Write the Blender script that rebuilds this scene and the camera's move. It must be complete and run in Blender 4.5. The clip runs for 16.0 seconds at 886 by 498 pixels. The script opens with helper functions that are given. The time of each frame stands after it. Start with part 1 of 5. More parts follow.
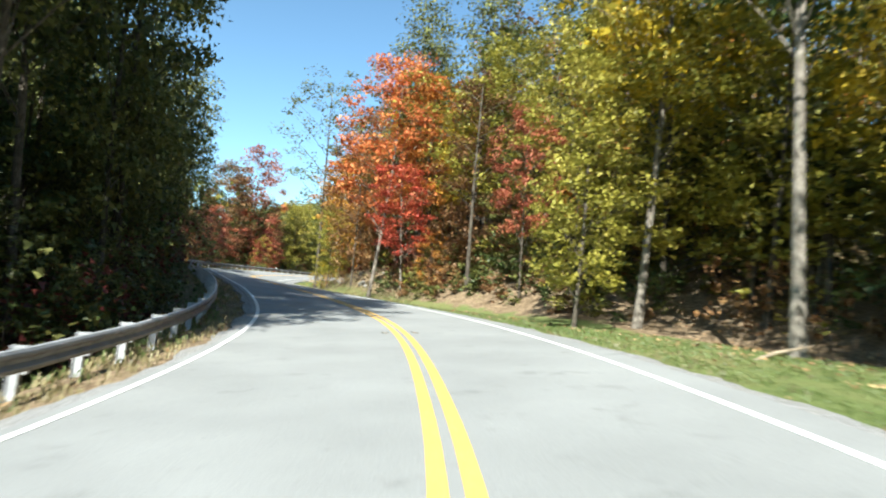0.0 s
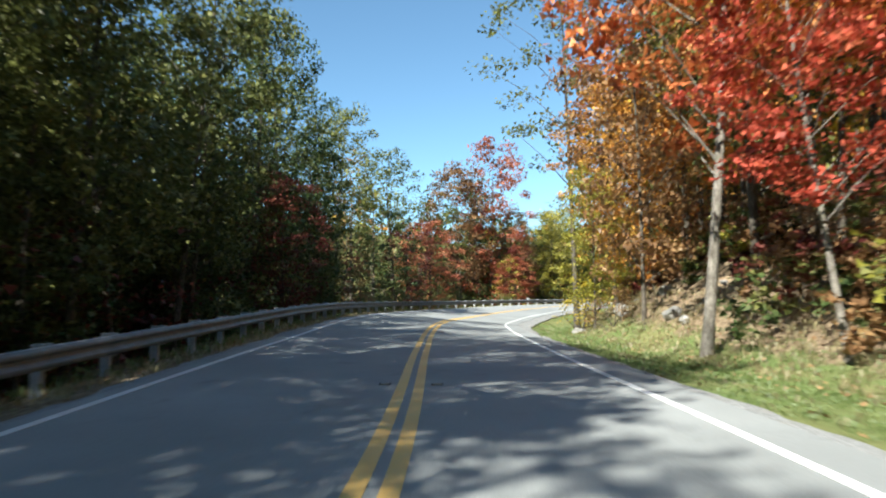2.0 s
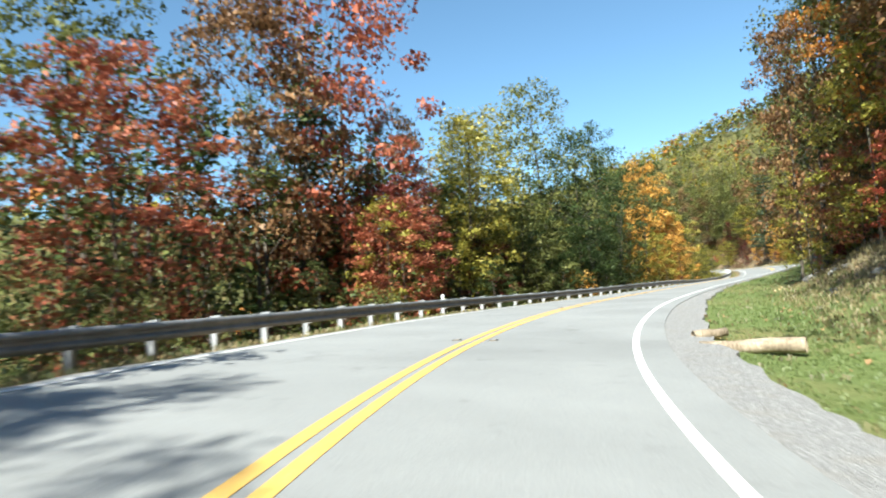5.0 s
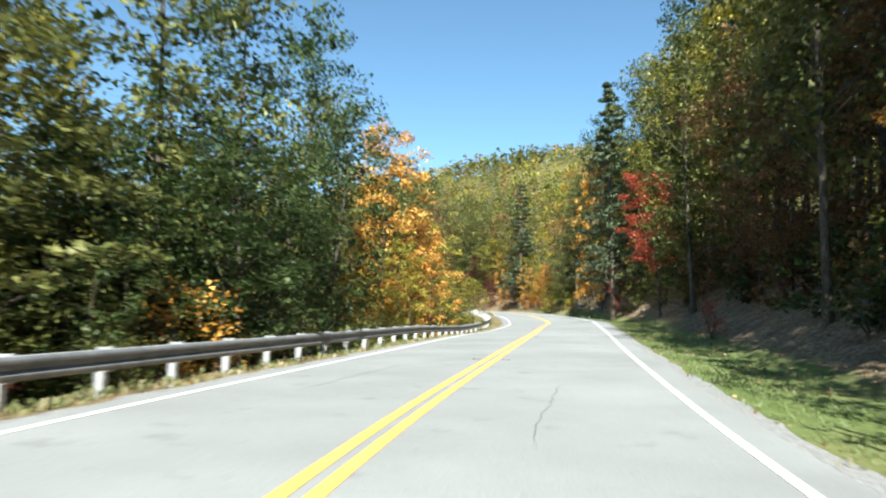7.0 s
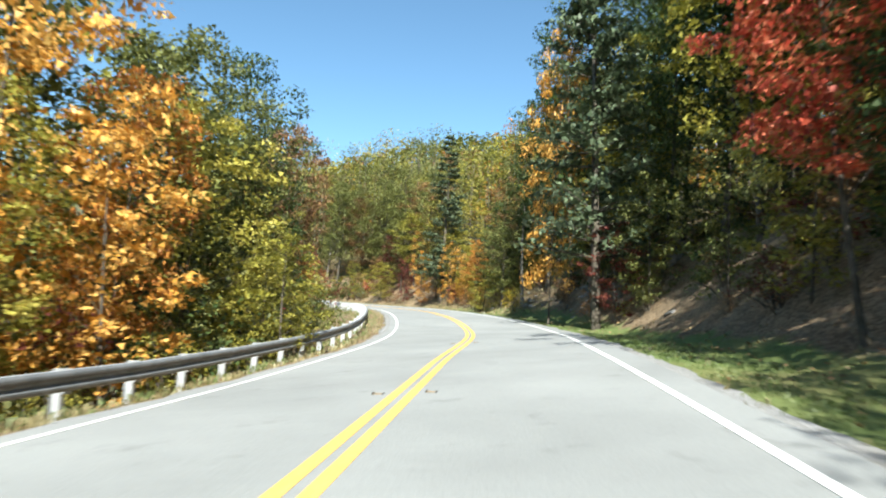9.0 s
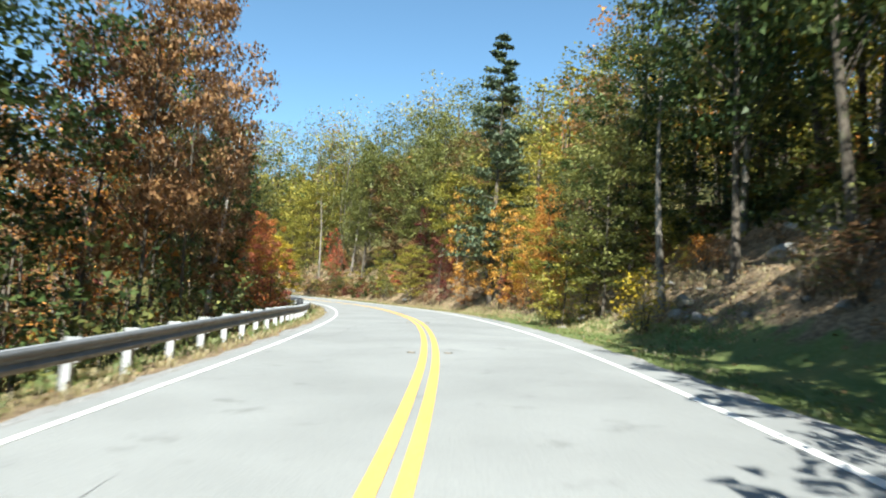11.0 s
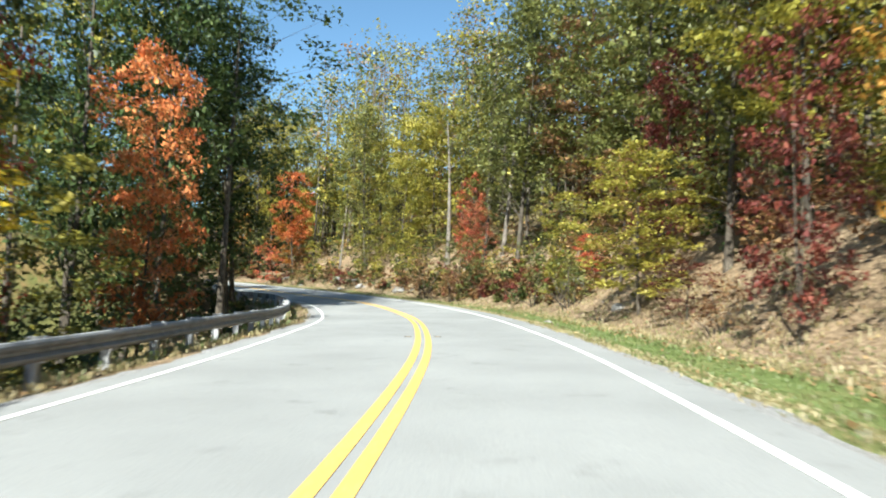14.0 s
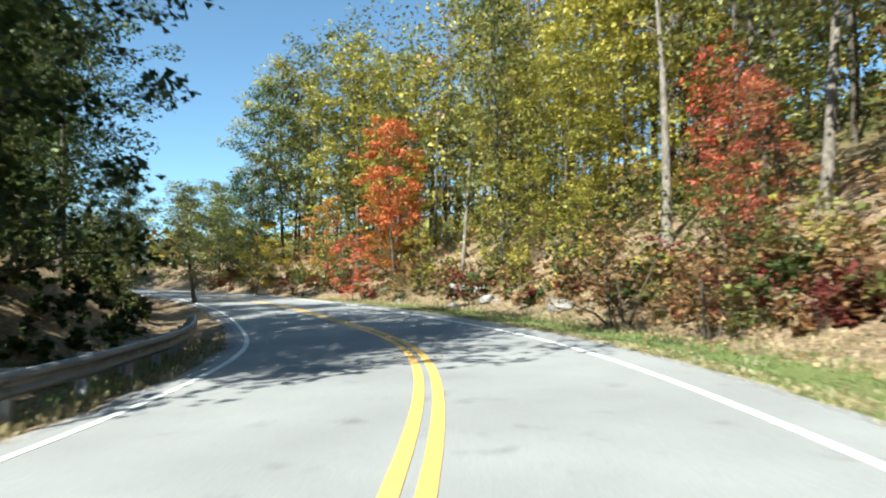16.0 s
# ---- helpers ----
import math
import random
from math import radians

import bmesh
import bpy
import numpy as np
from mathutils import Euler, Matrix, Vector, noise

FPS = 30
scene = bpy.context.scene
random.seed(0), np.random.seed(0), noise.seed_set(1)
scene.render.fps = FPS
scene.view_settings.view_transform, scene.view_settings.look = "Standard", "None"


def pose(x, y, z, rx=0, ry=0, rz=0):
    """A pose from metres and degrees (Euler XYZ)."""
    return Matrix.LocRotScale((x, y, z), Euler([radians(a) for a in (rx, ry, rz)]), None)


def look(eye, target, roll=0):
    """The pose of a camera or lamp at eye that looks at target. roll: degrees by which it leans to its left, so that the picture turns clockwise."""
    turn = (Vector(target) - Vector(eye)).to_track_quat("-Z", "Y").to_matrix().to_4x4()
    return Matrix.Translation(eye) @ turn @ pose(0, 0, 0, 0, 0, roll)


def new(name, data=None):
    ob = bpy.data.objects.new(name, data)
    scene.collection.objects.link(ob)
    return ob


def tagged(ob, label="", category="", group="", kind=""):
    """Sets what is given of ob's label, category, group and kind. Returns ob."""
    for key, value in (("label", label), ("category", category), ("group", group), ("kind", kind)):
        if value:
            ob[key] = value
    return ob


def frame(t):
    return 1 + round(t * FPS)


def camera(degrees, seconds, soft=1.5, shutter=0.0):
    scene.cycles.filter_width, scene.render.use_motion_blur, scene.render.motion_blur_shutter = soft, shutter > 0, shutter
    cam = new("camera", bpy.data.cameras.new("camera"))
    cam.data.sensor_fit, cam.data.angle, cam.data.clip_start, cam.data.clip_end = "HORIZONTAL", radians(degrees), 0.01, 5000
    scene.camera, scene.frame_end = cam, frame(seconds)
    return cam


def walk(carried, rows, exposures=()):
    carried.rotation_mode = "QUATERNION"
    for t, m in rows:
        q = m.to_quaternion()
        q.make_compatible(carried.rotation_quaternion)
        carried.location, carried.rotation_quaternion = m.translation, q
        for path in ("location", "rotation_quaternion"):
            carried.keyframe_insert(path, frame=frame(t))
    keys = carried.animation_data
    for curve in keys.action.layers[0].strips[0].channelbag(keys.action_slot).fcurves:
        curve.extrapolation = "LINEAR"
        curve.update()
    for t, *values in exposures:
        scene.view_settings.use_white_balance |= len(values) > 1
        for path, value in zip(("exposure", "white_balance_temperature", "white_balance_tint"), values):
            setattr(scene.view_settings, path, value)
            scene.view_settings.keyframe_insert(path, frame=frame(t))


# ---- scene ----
cam = camera(65.4, 16.0, soft=2.0, shutter=0.25)
# t, x, y, z, yaw, pitch, roll
PATH = [
    (0, 1.87, -0.07, 1.25, 1.08, 3.96, -5.64),
    (0.5, 1.72, 8.05, 1.34, 7.71, 4.71, -3.89),
    (1, 0.82, 16.10, 1.49, 14.56, 5.12, -2.14),
    (1.5, -1.03, 23.88, 1.67, 20.01, 5.34, -0.92),
    (2, -3.28, 31.33, 1.82, 24.26, 5.14, 0.59),
    (2.5, -5.84, 38.36, 1.97, 27.07, 5.32, 2.48),
    (3, -8.69, 45.26, 2.10, 29.10, 5.39, 3.43),
    (3.2, -9.95, 47.94, 2.17, 29.03, 5.48, 3.73),
    (3.5, -11.79, 52.15, 2.22, 28.01, 5.35, 4.27),
    (4, -14.59, 59.30, 2.30, 24.39, 4.96, 4.20),
    (4.5, -16.82, 66.67, 2.37, 19.28, 4.77, 4.14),
    (5, -18.35, 74.24, 2.45, 13.69, 5.16, 4.37),
    (5.3, -18.89, 78.87, 2.56, 10.35, 5.73, 4.40),
    (5.5, -18.97, 82.12, 2.66, 8.37, 6.29, 4.52),
    (6, -18.85, 90.02, 2.97, 2.40, 7.02, 3.00),
    (6.5, -18.03, 98.03, 3.33, -3.17, 7.25, 1.52),
    (7, -16.69, 105.65, 3.65, -8.33, 6.29, -2.08),
    (7.5, -14.65, 112.89, 3.89, -12.07, 5.41, -2.34),
    (8, -12.35, 120.00, 4.14, -13.87, 5.48, -2.39),
    (8.5, -9.83, 127.07, 4.39, -14.04, 5.53, -2.28),
    (8.7, -8.79, 130.00, 4.44, -13.88, 5.82, -2.67),
    (9, -7.39, 134.34, 4.58, -13.53, 6.03, -3.04),
    (9.5, -5.04, 141.67, 4.87, -12.72, 6.19, -3.12),
    (10, -2.76, 149.10, 5.17, -11.59, 5.82, -3.04),
    (10.5, -0.59, 156.63, 5.42, -9.97, 5.30, -3.02),
    (10.8, 0.66, 161.21, 5.57, -8.61, 5.36, -2.89),
    (11, 1.39, 164.33, 5.66, -7.56, 5.61, -3.23),
    (11.5, 2.83, 172.29, 5.97, -4.59, 5.73, -2.29),
    (12, 3.89, 180.32, 6.25, -1.74, 5.54, -0.61),
    (12.5, 4.50, 188.39, 6.49, 0.88, 5.43, -0.81),
    (13, 4.80, 196.42, 6.71, 3.58, 5.31, -1.47),
    (13.5, 4.77, 204.30, 6.91, 6.15, 4.80, -1.39),
    (14, 4.36, 211.77, 7.07, 8.58, 4.66, -2.35),
    (14.5, 3.67, 219.03, 7.24, 11.51, 4.77, -1.86),
    (15, 2.61, 226.19, 7.41, 14.83, 4.95, -1.30),
    (15.5, 1.03, 233.54, 7.59, 18.87, 5.06, -0.77),
    (16, -1.19, 240.36, 7.81, 23.47, 5.22, -0.82),
]
walk(cam, [(t, pose(x, y, z, 90 + p, r, a)) for t, x, y, z, a, p, r in PATH],
     exposures=[(0.0, 1.3, 6600, 5), (16.0, 1.3, 6600, 5)])

# ---------------------------------------------------------------- light
SUN_AZ, SUN_EL = (-0.20, -0.98), 40.0          # horizontal way towards the sun, and its height
world = bpy.data.worlds.new("sky")
scene.world = world
world.use_nodes = True
wn = world.node_tree
sky = wn.nodes.new("ShaderNodeTexSky")
sky.sky_type, sky.sun_disc = "NISHITA", False
sky.altitude = 1200
sky.sun_elevation = radians(SUN_EL)
sky.sun_rotation = math.atan2(SUN_AZ[0], SUN_AZ[1])
sky.air_density, sky.dust_density, sky.ozone_density = 1.0, 0.0, 1.7
wn.nodes["Background"].inputs["Strength"].default_value = 0.085
clear = wn.nodes.new("ShaderNodeMix")          # clear, dry mountain air: a little less red
clear.data_type, clear.blend_type = "RGBA", "MULTIPLY"
clear.inputs[0].default_value = 1.0
clear.inputs[7].default_value = (0.85, 1.06, 1.07, 1)
wn.links.new(sky.outputs[0], clear.inputs[6])
wn.links.new(clear.outputs[2], wn.nodes["Background"].inputs["Color"])
sun_data = bpy.data.lights.new("sun", "SUN")
sun_data.energy, sun_data.angle, sun_data.color = 5.0, radians(0.53), (1.0, 0.985, 0.94)
sun = new("sun", sun_data)
ce = math.cos(radians(SUN_EL))
sun.matrix_world = look((SUN_AZ[0] * ce * 50, SUN_AZ[1] * ce * 50, math.sin(radians(SUN_EL)) * 50 + 20), (0, 0, 20))


# ---------------------------------------------------------------- materials
class Nodes:
    """Short hand for a node tree."""

    def __init__(self, name):
        self.m = bpy.data.materials.new(name)
        self.m.use_nodes = True
        self.t = self.m.node_tree
        self.p = self.t.nodes["Principled BSDF"]
        self.out = self.t.nodes["Material Output"]

    def n(self, kind, **values):
        node = self.t.nodes.new(kind)
        for key, value in values.items():
            node.inputs[key.replace("_", " ")].default_value = value
        return node

    def link(self, a, b):
        self.t.links.new(a, b)

    def coords(self):
        return self.n("ShaderNodeNewGeometry").outputs["Position"]

    def noise(self, scale, detail=4.0, rough=0.55, at=None):
        node = self.n("ShaderNodeTexNoise", Scale=scale, Detail=detail, Roughness=rough)
        self.link(at or self.coords(), node.inputs["Vector"])
        return node.outputs["Fac"]

    def ramp(self, fac, stops):
        node = self.t.nodes.new("ShaderNodeValToRGB")
        e = node.color_ramp.elements
        while len(e) < len(stops):
            e.new(0.5)
        for one, (at, colour) in zip(e, stops):
            one.position, one.color = at, (*colour, 1)
        self.link(fac, node.inputs["Fac"])
        return node.outputs["Color"]

    def mix(self, fac, a, b, mode="MIX"):
        node = self.t.nodes.new("ShaderNodeMix")
        node.data_type, node.blend_type = "RGBA", mode
        for socket, value in ((node.inputs[0], fac), (node.inputs[6], a), (node.inputs[7], b)):
            if hasattr(value, "is_output"):
                self.link(value, socket)
            elif isinstance(value, (int, float)):
                socket.default_value = value
            else:
                socket.default_value = (*value, 1)
        return node.outputs[2]

    def maths(self, op, a, b):
        node = self.t.nodes.new("ShaderNodeMath")
        node.operation = op
        for socket, value in zip(node.inputs, (a, b)):
            if hasattr(value, "is_output"):
                self.link(value, socket)
            else:
                socket.default_value = value
        return node.outputs[0]

    def bump(self, height, strength, distance):
        node = self.n("ShaderNodeBump", Strength=strength, Distance=distance)
        self.link(height, node.inputs["Height"])
        self.link(node.outputs[0], self.p.inputs["Normal"])

    def finish(self, colour, rough=0.8, metal=0.0, spec=0.4):
        if hasattr(colour, "is_output"):
            self.link(colour, self.p.inputs["Base Color"])
        else:
            self.p.inputs["Base Color"].default_value = (*colour, 1)
        if hasattr(rough, "is_output"):
            self.link(rough, self.p.inputs["Roughness"])
        else:
            self.p.inputs["Roughness"].default_value = rough
        self.p.inputs["Metallic"].default_value = metal
        self.p.inputs["Specular IOR Level"].default_value = spec
        return self.m


def asphalt_material():
    k = Nodes("worn_asphalt")
    big = k.noise(0.35, 3)
    grain = k.noise(55.0, 3, 0.7)
    c = k.ramp(big, [(0.3, (0.252, 0.261, 0.258)), (0.7, (0.326, 0.337, 0.333))])
    c = k.mix(0.55, c, k.ramp(grain, [(0.25, (0.55, 0.55, 0.55)), (0.75, (1.25, 1.25, 1.23))]), "MULTIPLY")
    stain = k.ramp(k.noise(1.7, 5, 0.65), [(0.60, (1, 1, 1)), (0.74, (0.72, 0.72, 0.71))])
    c = k.mix(1.0, c, stain, "MULTIPLY")
    k.bump(grain, 0.35, 0.006)
    return k.finish(c, 0.86, spec=0.3)


def paint_material(name, colour, worn):
    k = Nodes(name)
    wear = k.noise(22.0, 5, 0.7)
    c = k.mix(k.ramp(wear, [(0.50, (0, 0, 0)), (0.78, (0.85, 0.85, 0.85))]), colour, worn)
    c = k.mix(0.5, c, k.ramp(k.noise(1.1, 3), [(0.3, (0.82, 0.82, 0.82)), (0.7, (1, 1, 1))]), "MULTIPLY")
    k.bump(wear, 0.25, 0.004)
    return k.finish(c, 0.6)


def ground_material():
    k = Nodes("roadside_ground")
    attr = k.t.nodes.new("ShaderNodeAttribute")
    attr.attribute_name = "turf"
    fine, mid, big = k.noise(9.0, 6, 0.7), k.noise(1.4, 5, 0.62), k.noise(0.25, 3)
    litter = k.ramp(fine, [(0.30, (0.08, 0.058, 0.040)), (0.48, (0.25, 0.19, 0.125)), (0.60, (0.40, 0.315, 0.21)), (0.76, (0.54, 0.46, 0.33))])
    earth = k.ramp(mid, [(0.35, (0.60, 0.55, 0.50)), (0.65, (1.1, 1.05, 1.0))])
    litter = k.mix(0.8, litter, earth, "MULTIPLY")
    grass = k.ramp(fine, [(0.30, (0.100, 0.140, 0.044)), (0.55, (0.160, 0.210, 0.072)), (0.75, (0.24, 0.265, 0.115))])
    grass = k.mix(k.ramp(big, [(0.45, (0, 0, 0)), (0.68, (0.5, 0.5, 0.5))]), grass, (0.30, 0.24, 0.115))
    edge = k.maths("ADD", attr.outputs["Fac"], k.maths("MULTIPLY", k.maths("SUBTRACT", mid, 0.5), 1.1))
    c = k.mix(k.ramp(edge, [(0.40, (0, 0, 0)), (0.60, (1, 1, 1))]), litter, grass)
    shrub = k.t.nodes.new("ShaderNodeAttribute")
    shrub.attribute_name = "understory"
    low = k.ramp(k.noise(0.5, 6, 0.65), [(0.30, (0.035, 0.05, 0.016)), (0.50, (0.10, 0.11, 0.035)), (0.62, (0.17, 0.12, 0.05)), (0.75, (0.22, 0.19, 0.06))])
    c = k.mix(k.maths("MULTIPLY", shrub.outputs["Fac"], 0.9), c, low)
    k.bump(k.maths("ADD", fine, mid), 0.7, 0.09)
    return k.finish(c, 0.95, spec=0.1)


def gravel_material():
    k = Nodes("shoulder_gravel")
    v = k.n("ShaderNodeTexVoronoi", Scale=42.0)
    k.link(k.coords(), v.inputs["Vector"])
    c = k.ramp(v.outputs["Color"], [(0.1, (0.20, 0.20, 0.195)), (0.55, (0.30, 0.30, 0.295)), (0.9, (0.42, 0.42, 0.41))])
    c = k.mix(k.ramp(k.noise(2.2, 4), [(0.52, (0, 0, 0)), (0.74, (0.45, 0.45, 0.45))]), c, (0.28, 0.25, 0.20))
    k.bump(v.outputs["Distance"], 0.8, 0.02)
    return k.finish(c, 0.95, spec=0.1)


def steel_material(name, dark, light, stain):
    k = Nodes(name)
    c = k.ramp(k.noise(3.5, 5, 0.6), [(0.3, (dark * 0.95, dark, dark * 1.03)), (0.7, (light * 0.97, light, light * 1.02))])
    rust = k.ramp(k.noise(0.9, 6, 0.7), [(0.62, (0, 0, 0)), (0.76, (stain, stain, stain))])
    c = k.mix(rust, c, (0.22, 0.14, 0.09))
    return k.finish(c, k.ramp(k.noise(8.0), [(0.3, (0.42, 0.42, 0.42)), (0.7, (0.62, 0.62, 0.62))]), metal=0.25)


def bark_material(name, dark, light, moss=0.0):
    k = Nodes(name)
    geo = k.coords()
    stretch = k.t.nodes.new("ShaderNodeMapping")
    stretch.inputs["Scale"].default_value = (1, 1, 0.22)
    k.link(geo, stretch.inputs["Vector"])
    ridges = k.noise(26.0, 5, 0.7, stretch.outputs[0])
    patches = k.noise(2.6, 4, 0.6)
    c = k.mix(k.ramp(ridges, [(0.32, (0, 0, 0)), (0.66, (1, 1, 1))]), dark, light)
    c = k.mix(0.75, c, k.ramp(patches, [(0.36, (0.55, 0.53, 0.5)), (0.64, (1.25, 1.25, 1.22))]), "MULTIPLY")
    if moss:
        c = k.mix(k.ramp(k.noise(4.0, 4), [(0.60, (0, 0, 0)), (0.72, (moss, moss, moss))]), c, (0.10, 0.13, 0.06))
    k.bump(ridges, 0.9, 0.03)
    return k.finish(c, 0.92, spec=0.15)


def leaf_material(name, a, b, c, glow=0.26):
    """Leaves of three tints, mixed leaf by leaf and a little tree by tree."""
    k = Nodes(name)
    island = k.n("ShaderNodeNewGeometry").outputs["Random Per Island"]
    tree = k.n("ShaderNodeObjectInfo").outputs["Random"]
    patch = k.noise(0.8, 3)
    f = k.maths("ADD", k.maths("MULTIPLY", island, 0.24), k.maths("MULTIPLY", patch, 0.76))
    f = k.maths("ADD", f, k.maths("MULTIPLY", k.maths("SUBTRACT", tree, 0.5), 0.16))
    col = k.ramp(f, [(0.27, tuple(v * 0.75 for v in a)), (0.5, b), (0.74, c)])
    m = k.finish(col, 0.5, spec=0.35)
    thin = k.t.nodes.new("ShaderNodeBsdfTranslucent")
    k.link(col, thin.inputs["Color"])
    blend = k.n("ShaderNodeMixShader", Fac=glow)
    k.link(k.p.outputs[0], blend.inputs[1])
    k.link(thin.outputs[0], blend.inputs[2])
    k.link(blend.outputs[0], k.out.inputs["Surface"])
    return m


def rock_material():
    k = Nodes("lichened_rock")
    c = k.ramp(k.noise(3.0, 7, 0.68), [(0.3, (0.14, 0.135, 0.125)), (0.52, (0.26, 0.25, 0.23)), (0.72, (0.39, 0.38, 0.35))])
    c = k.mix(k.ramp(k.noise(1.3, 5), [(0.56, (0, 0, 0)), (0.7, (0.55, 0.55, 0.55))]), c, (0.13, 0.12, 0.075))
    k.bump(k.noise(12.0, 6, 0.7), 0.7, 0.05)
    return k.finish(c, 0.9, spec=0.2)


ASPHALT = asphalt_material()
WHITE = paint_material("white_road_paint", (0.80, 0.80, 0.78), (0.42, 0.42, 0.41))
YELLOW = paint_material("yellow_road_paint", (0.80, 0.485, 0.125), (0.48, 0.39, 0.22))
GROUND = ground_material()
GRAVEL = gravel_material()
# beam steel is darkened for its shaded face; lip and post steel lightened for sun
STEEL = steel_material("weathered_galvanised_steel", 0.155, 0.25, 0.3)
SUNLIT_STEEL = steel_material("sunlit_galvanised_steel", 0.35, 0.50, 0.2)
BARK = bark_material("grey_brown_bark", (0.040, 0.032, 0.025), (0.16, 0.14, 0.115), 0.5)
MID_BARK = bark_material("dappled_grey_bark", (0.09, 0.075, 0.06), (0.34, 0.31, 0.27), 0.4)
PALE_BARK = bark_material("pale_grey_bark", (0.18, 0.165, 0.145), (0.52, 0.49, 0.44))
ROCK = rock_material()
REFLECTOR = Nodes("white_reflector").finish((0.78, 0.78, 0.76), 0.35)
CUT_WOOD = bark_material("weathered_log", (0.20, 0.15, 0.10), (0.50, 0.42, 0.32))
LEAF = {
    "green": leaf_material("green_leaves", (0.075, 0.090, 0.024), (0.165, 0.182, 0.052), (0.32, 0.315, 0.105)),
    "deep_green": leaf_material("deep_green_leaves", (0.030, 0.055, 0.017), (0.066, 0.106, 0.031), (0.14, 0.175, 0.057)),
    "yellow_green": leaf_material("yellow_green_leaves", (0.17, 0.17, 0.030), (0.35, 0.325, 0.055), (0.57, 0.48, 0.12)),
    "yellow": leaf_material("yellow_leaves", (0.26, 0.21, 0.02), (0.54, 0.40, 0.03), (0.72, 0.54, 0.09)),
    "orange": leaf_material("orange_leaves", (0.30, 0.11, 0.025), (0.58, 0.24, 0.05), (0.72, 0.42, 0.11)),
    "coral": leaf_material("coral_leaves", (0.40, 0.085, 0.03), (0.66, 0.19, 0.065), (0.75, 0.35, 0.13)),
    "amber": leaf_material("amber_leaves", (0.44, 0.22, 0.03), (0.70, 0.355, 0.065), (0.80, 0.52, 0.16)),
    "rust": leaf_material("rust_leaves", (0.13, 0.070, 0.034), (0.29, 0.155, 0.070), (0.43, 0.28, 0.12)),
    "red": leaf_material("red_leaves", (0.28, 0.045, 0.028), (0.58, 0.100, 0.060), (0.70, 0.25, 0.12)),
    "dusty_red": leaf_material("dusty_red_leaves", (0.24, 0.065, 0.042), (0.47, 0.140, 0.078), (0.58, 0.27, 0.13)),
    "maroon": leaf_material("maroon_leaves", (0.080, 0.020, 0.017), (0.18, 0.042, 0.034), (0.30, 0.10, 0.06)),
    "pine": leaf_material("pine_needles", (0.055, 0.085, 0.045), (0.115, 0.155, 0.085), (0.20, 0.245, 0.14), 0.15),
}
LITTER = leaf_material("fallen_leaf", (0.16, 0.085, 0.04), (0.34, 0.21, 0.10), (0.52, 0.40, 0.20), 0.1)
TURF = leaf_material("grass_blade", (0.120, 0.175, 0.055), (0.175, 0.235, 0.078), (0.24, 0.285, 0.115), 0.42)
STRAW = leaf_material("dry_grass_blade", (0.11, 0.115, 0.05), (0.20, 0.18, 0.09), (0.30, 0.26, 0.14), 0.25)
PALE_STRAW = leaf_material("pale_straw_blade", (0.16, 0.14, 0.065), (0.29, 0.25, 0.125), (0.42, 0.36, 0.20), 0.25)

# ---------------------------------------------------------------- the road's line
# centre line: x, y, z, cross fall in degrees (right side up is positive)
ROAD = [
    (1.54, 6.20, 0.13, 6.4), (-0.41, 19.59, 0.37, 4.5), (-4.63, 32.49, 0.69, 1.0), (-10.02, 44.86, 1.02, -2.2),
    (-15.32, 57.18, 1.34, -4.5), (-19.49, 69.85, 1.46, -6.2), (-21.13, 82.99, 1.79, -4.4), (-20.15, 96.23, 2.19, -2.4),
    (-17.05, 109.22, 2.56, -0.1), (-12.93, 121.99, 2.96, 1.5), (-8.55, 134.70, 3.40, 3.2), (-4.30, 147.46, 3.78, 6.5),
    (-0.02, 160.33, 4.20, 4.3), (2.40, 173.68, 4.83, 2.6), (3.61, 187.16, 5.32, 2.1), (3.75, 200.67, 5.65, 3.0),
    (3.10, 214.17, 5.97, 2.5), (1.31, 227.62, 6.32, 2.1), (-1.97, 240.79, 6.63, 3.4), (-6.96, 251.99, 7.05, 3.3),
    (-14.61, 261.48, 7.46, 4.7), (-23.28, 269.71, 8.03, 3.4), (-32.96, 276.65, 8.59, 2.3), (-43.58, 282.07, 9.09, 1.5),
    (-54.93, 285.70, 9.58, 0.8),
]


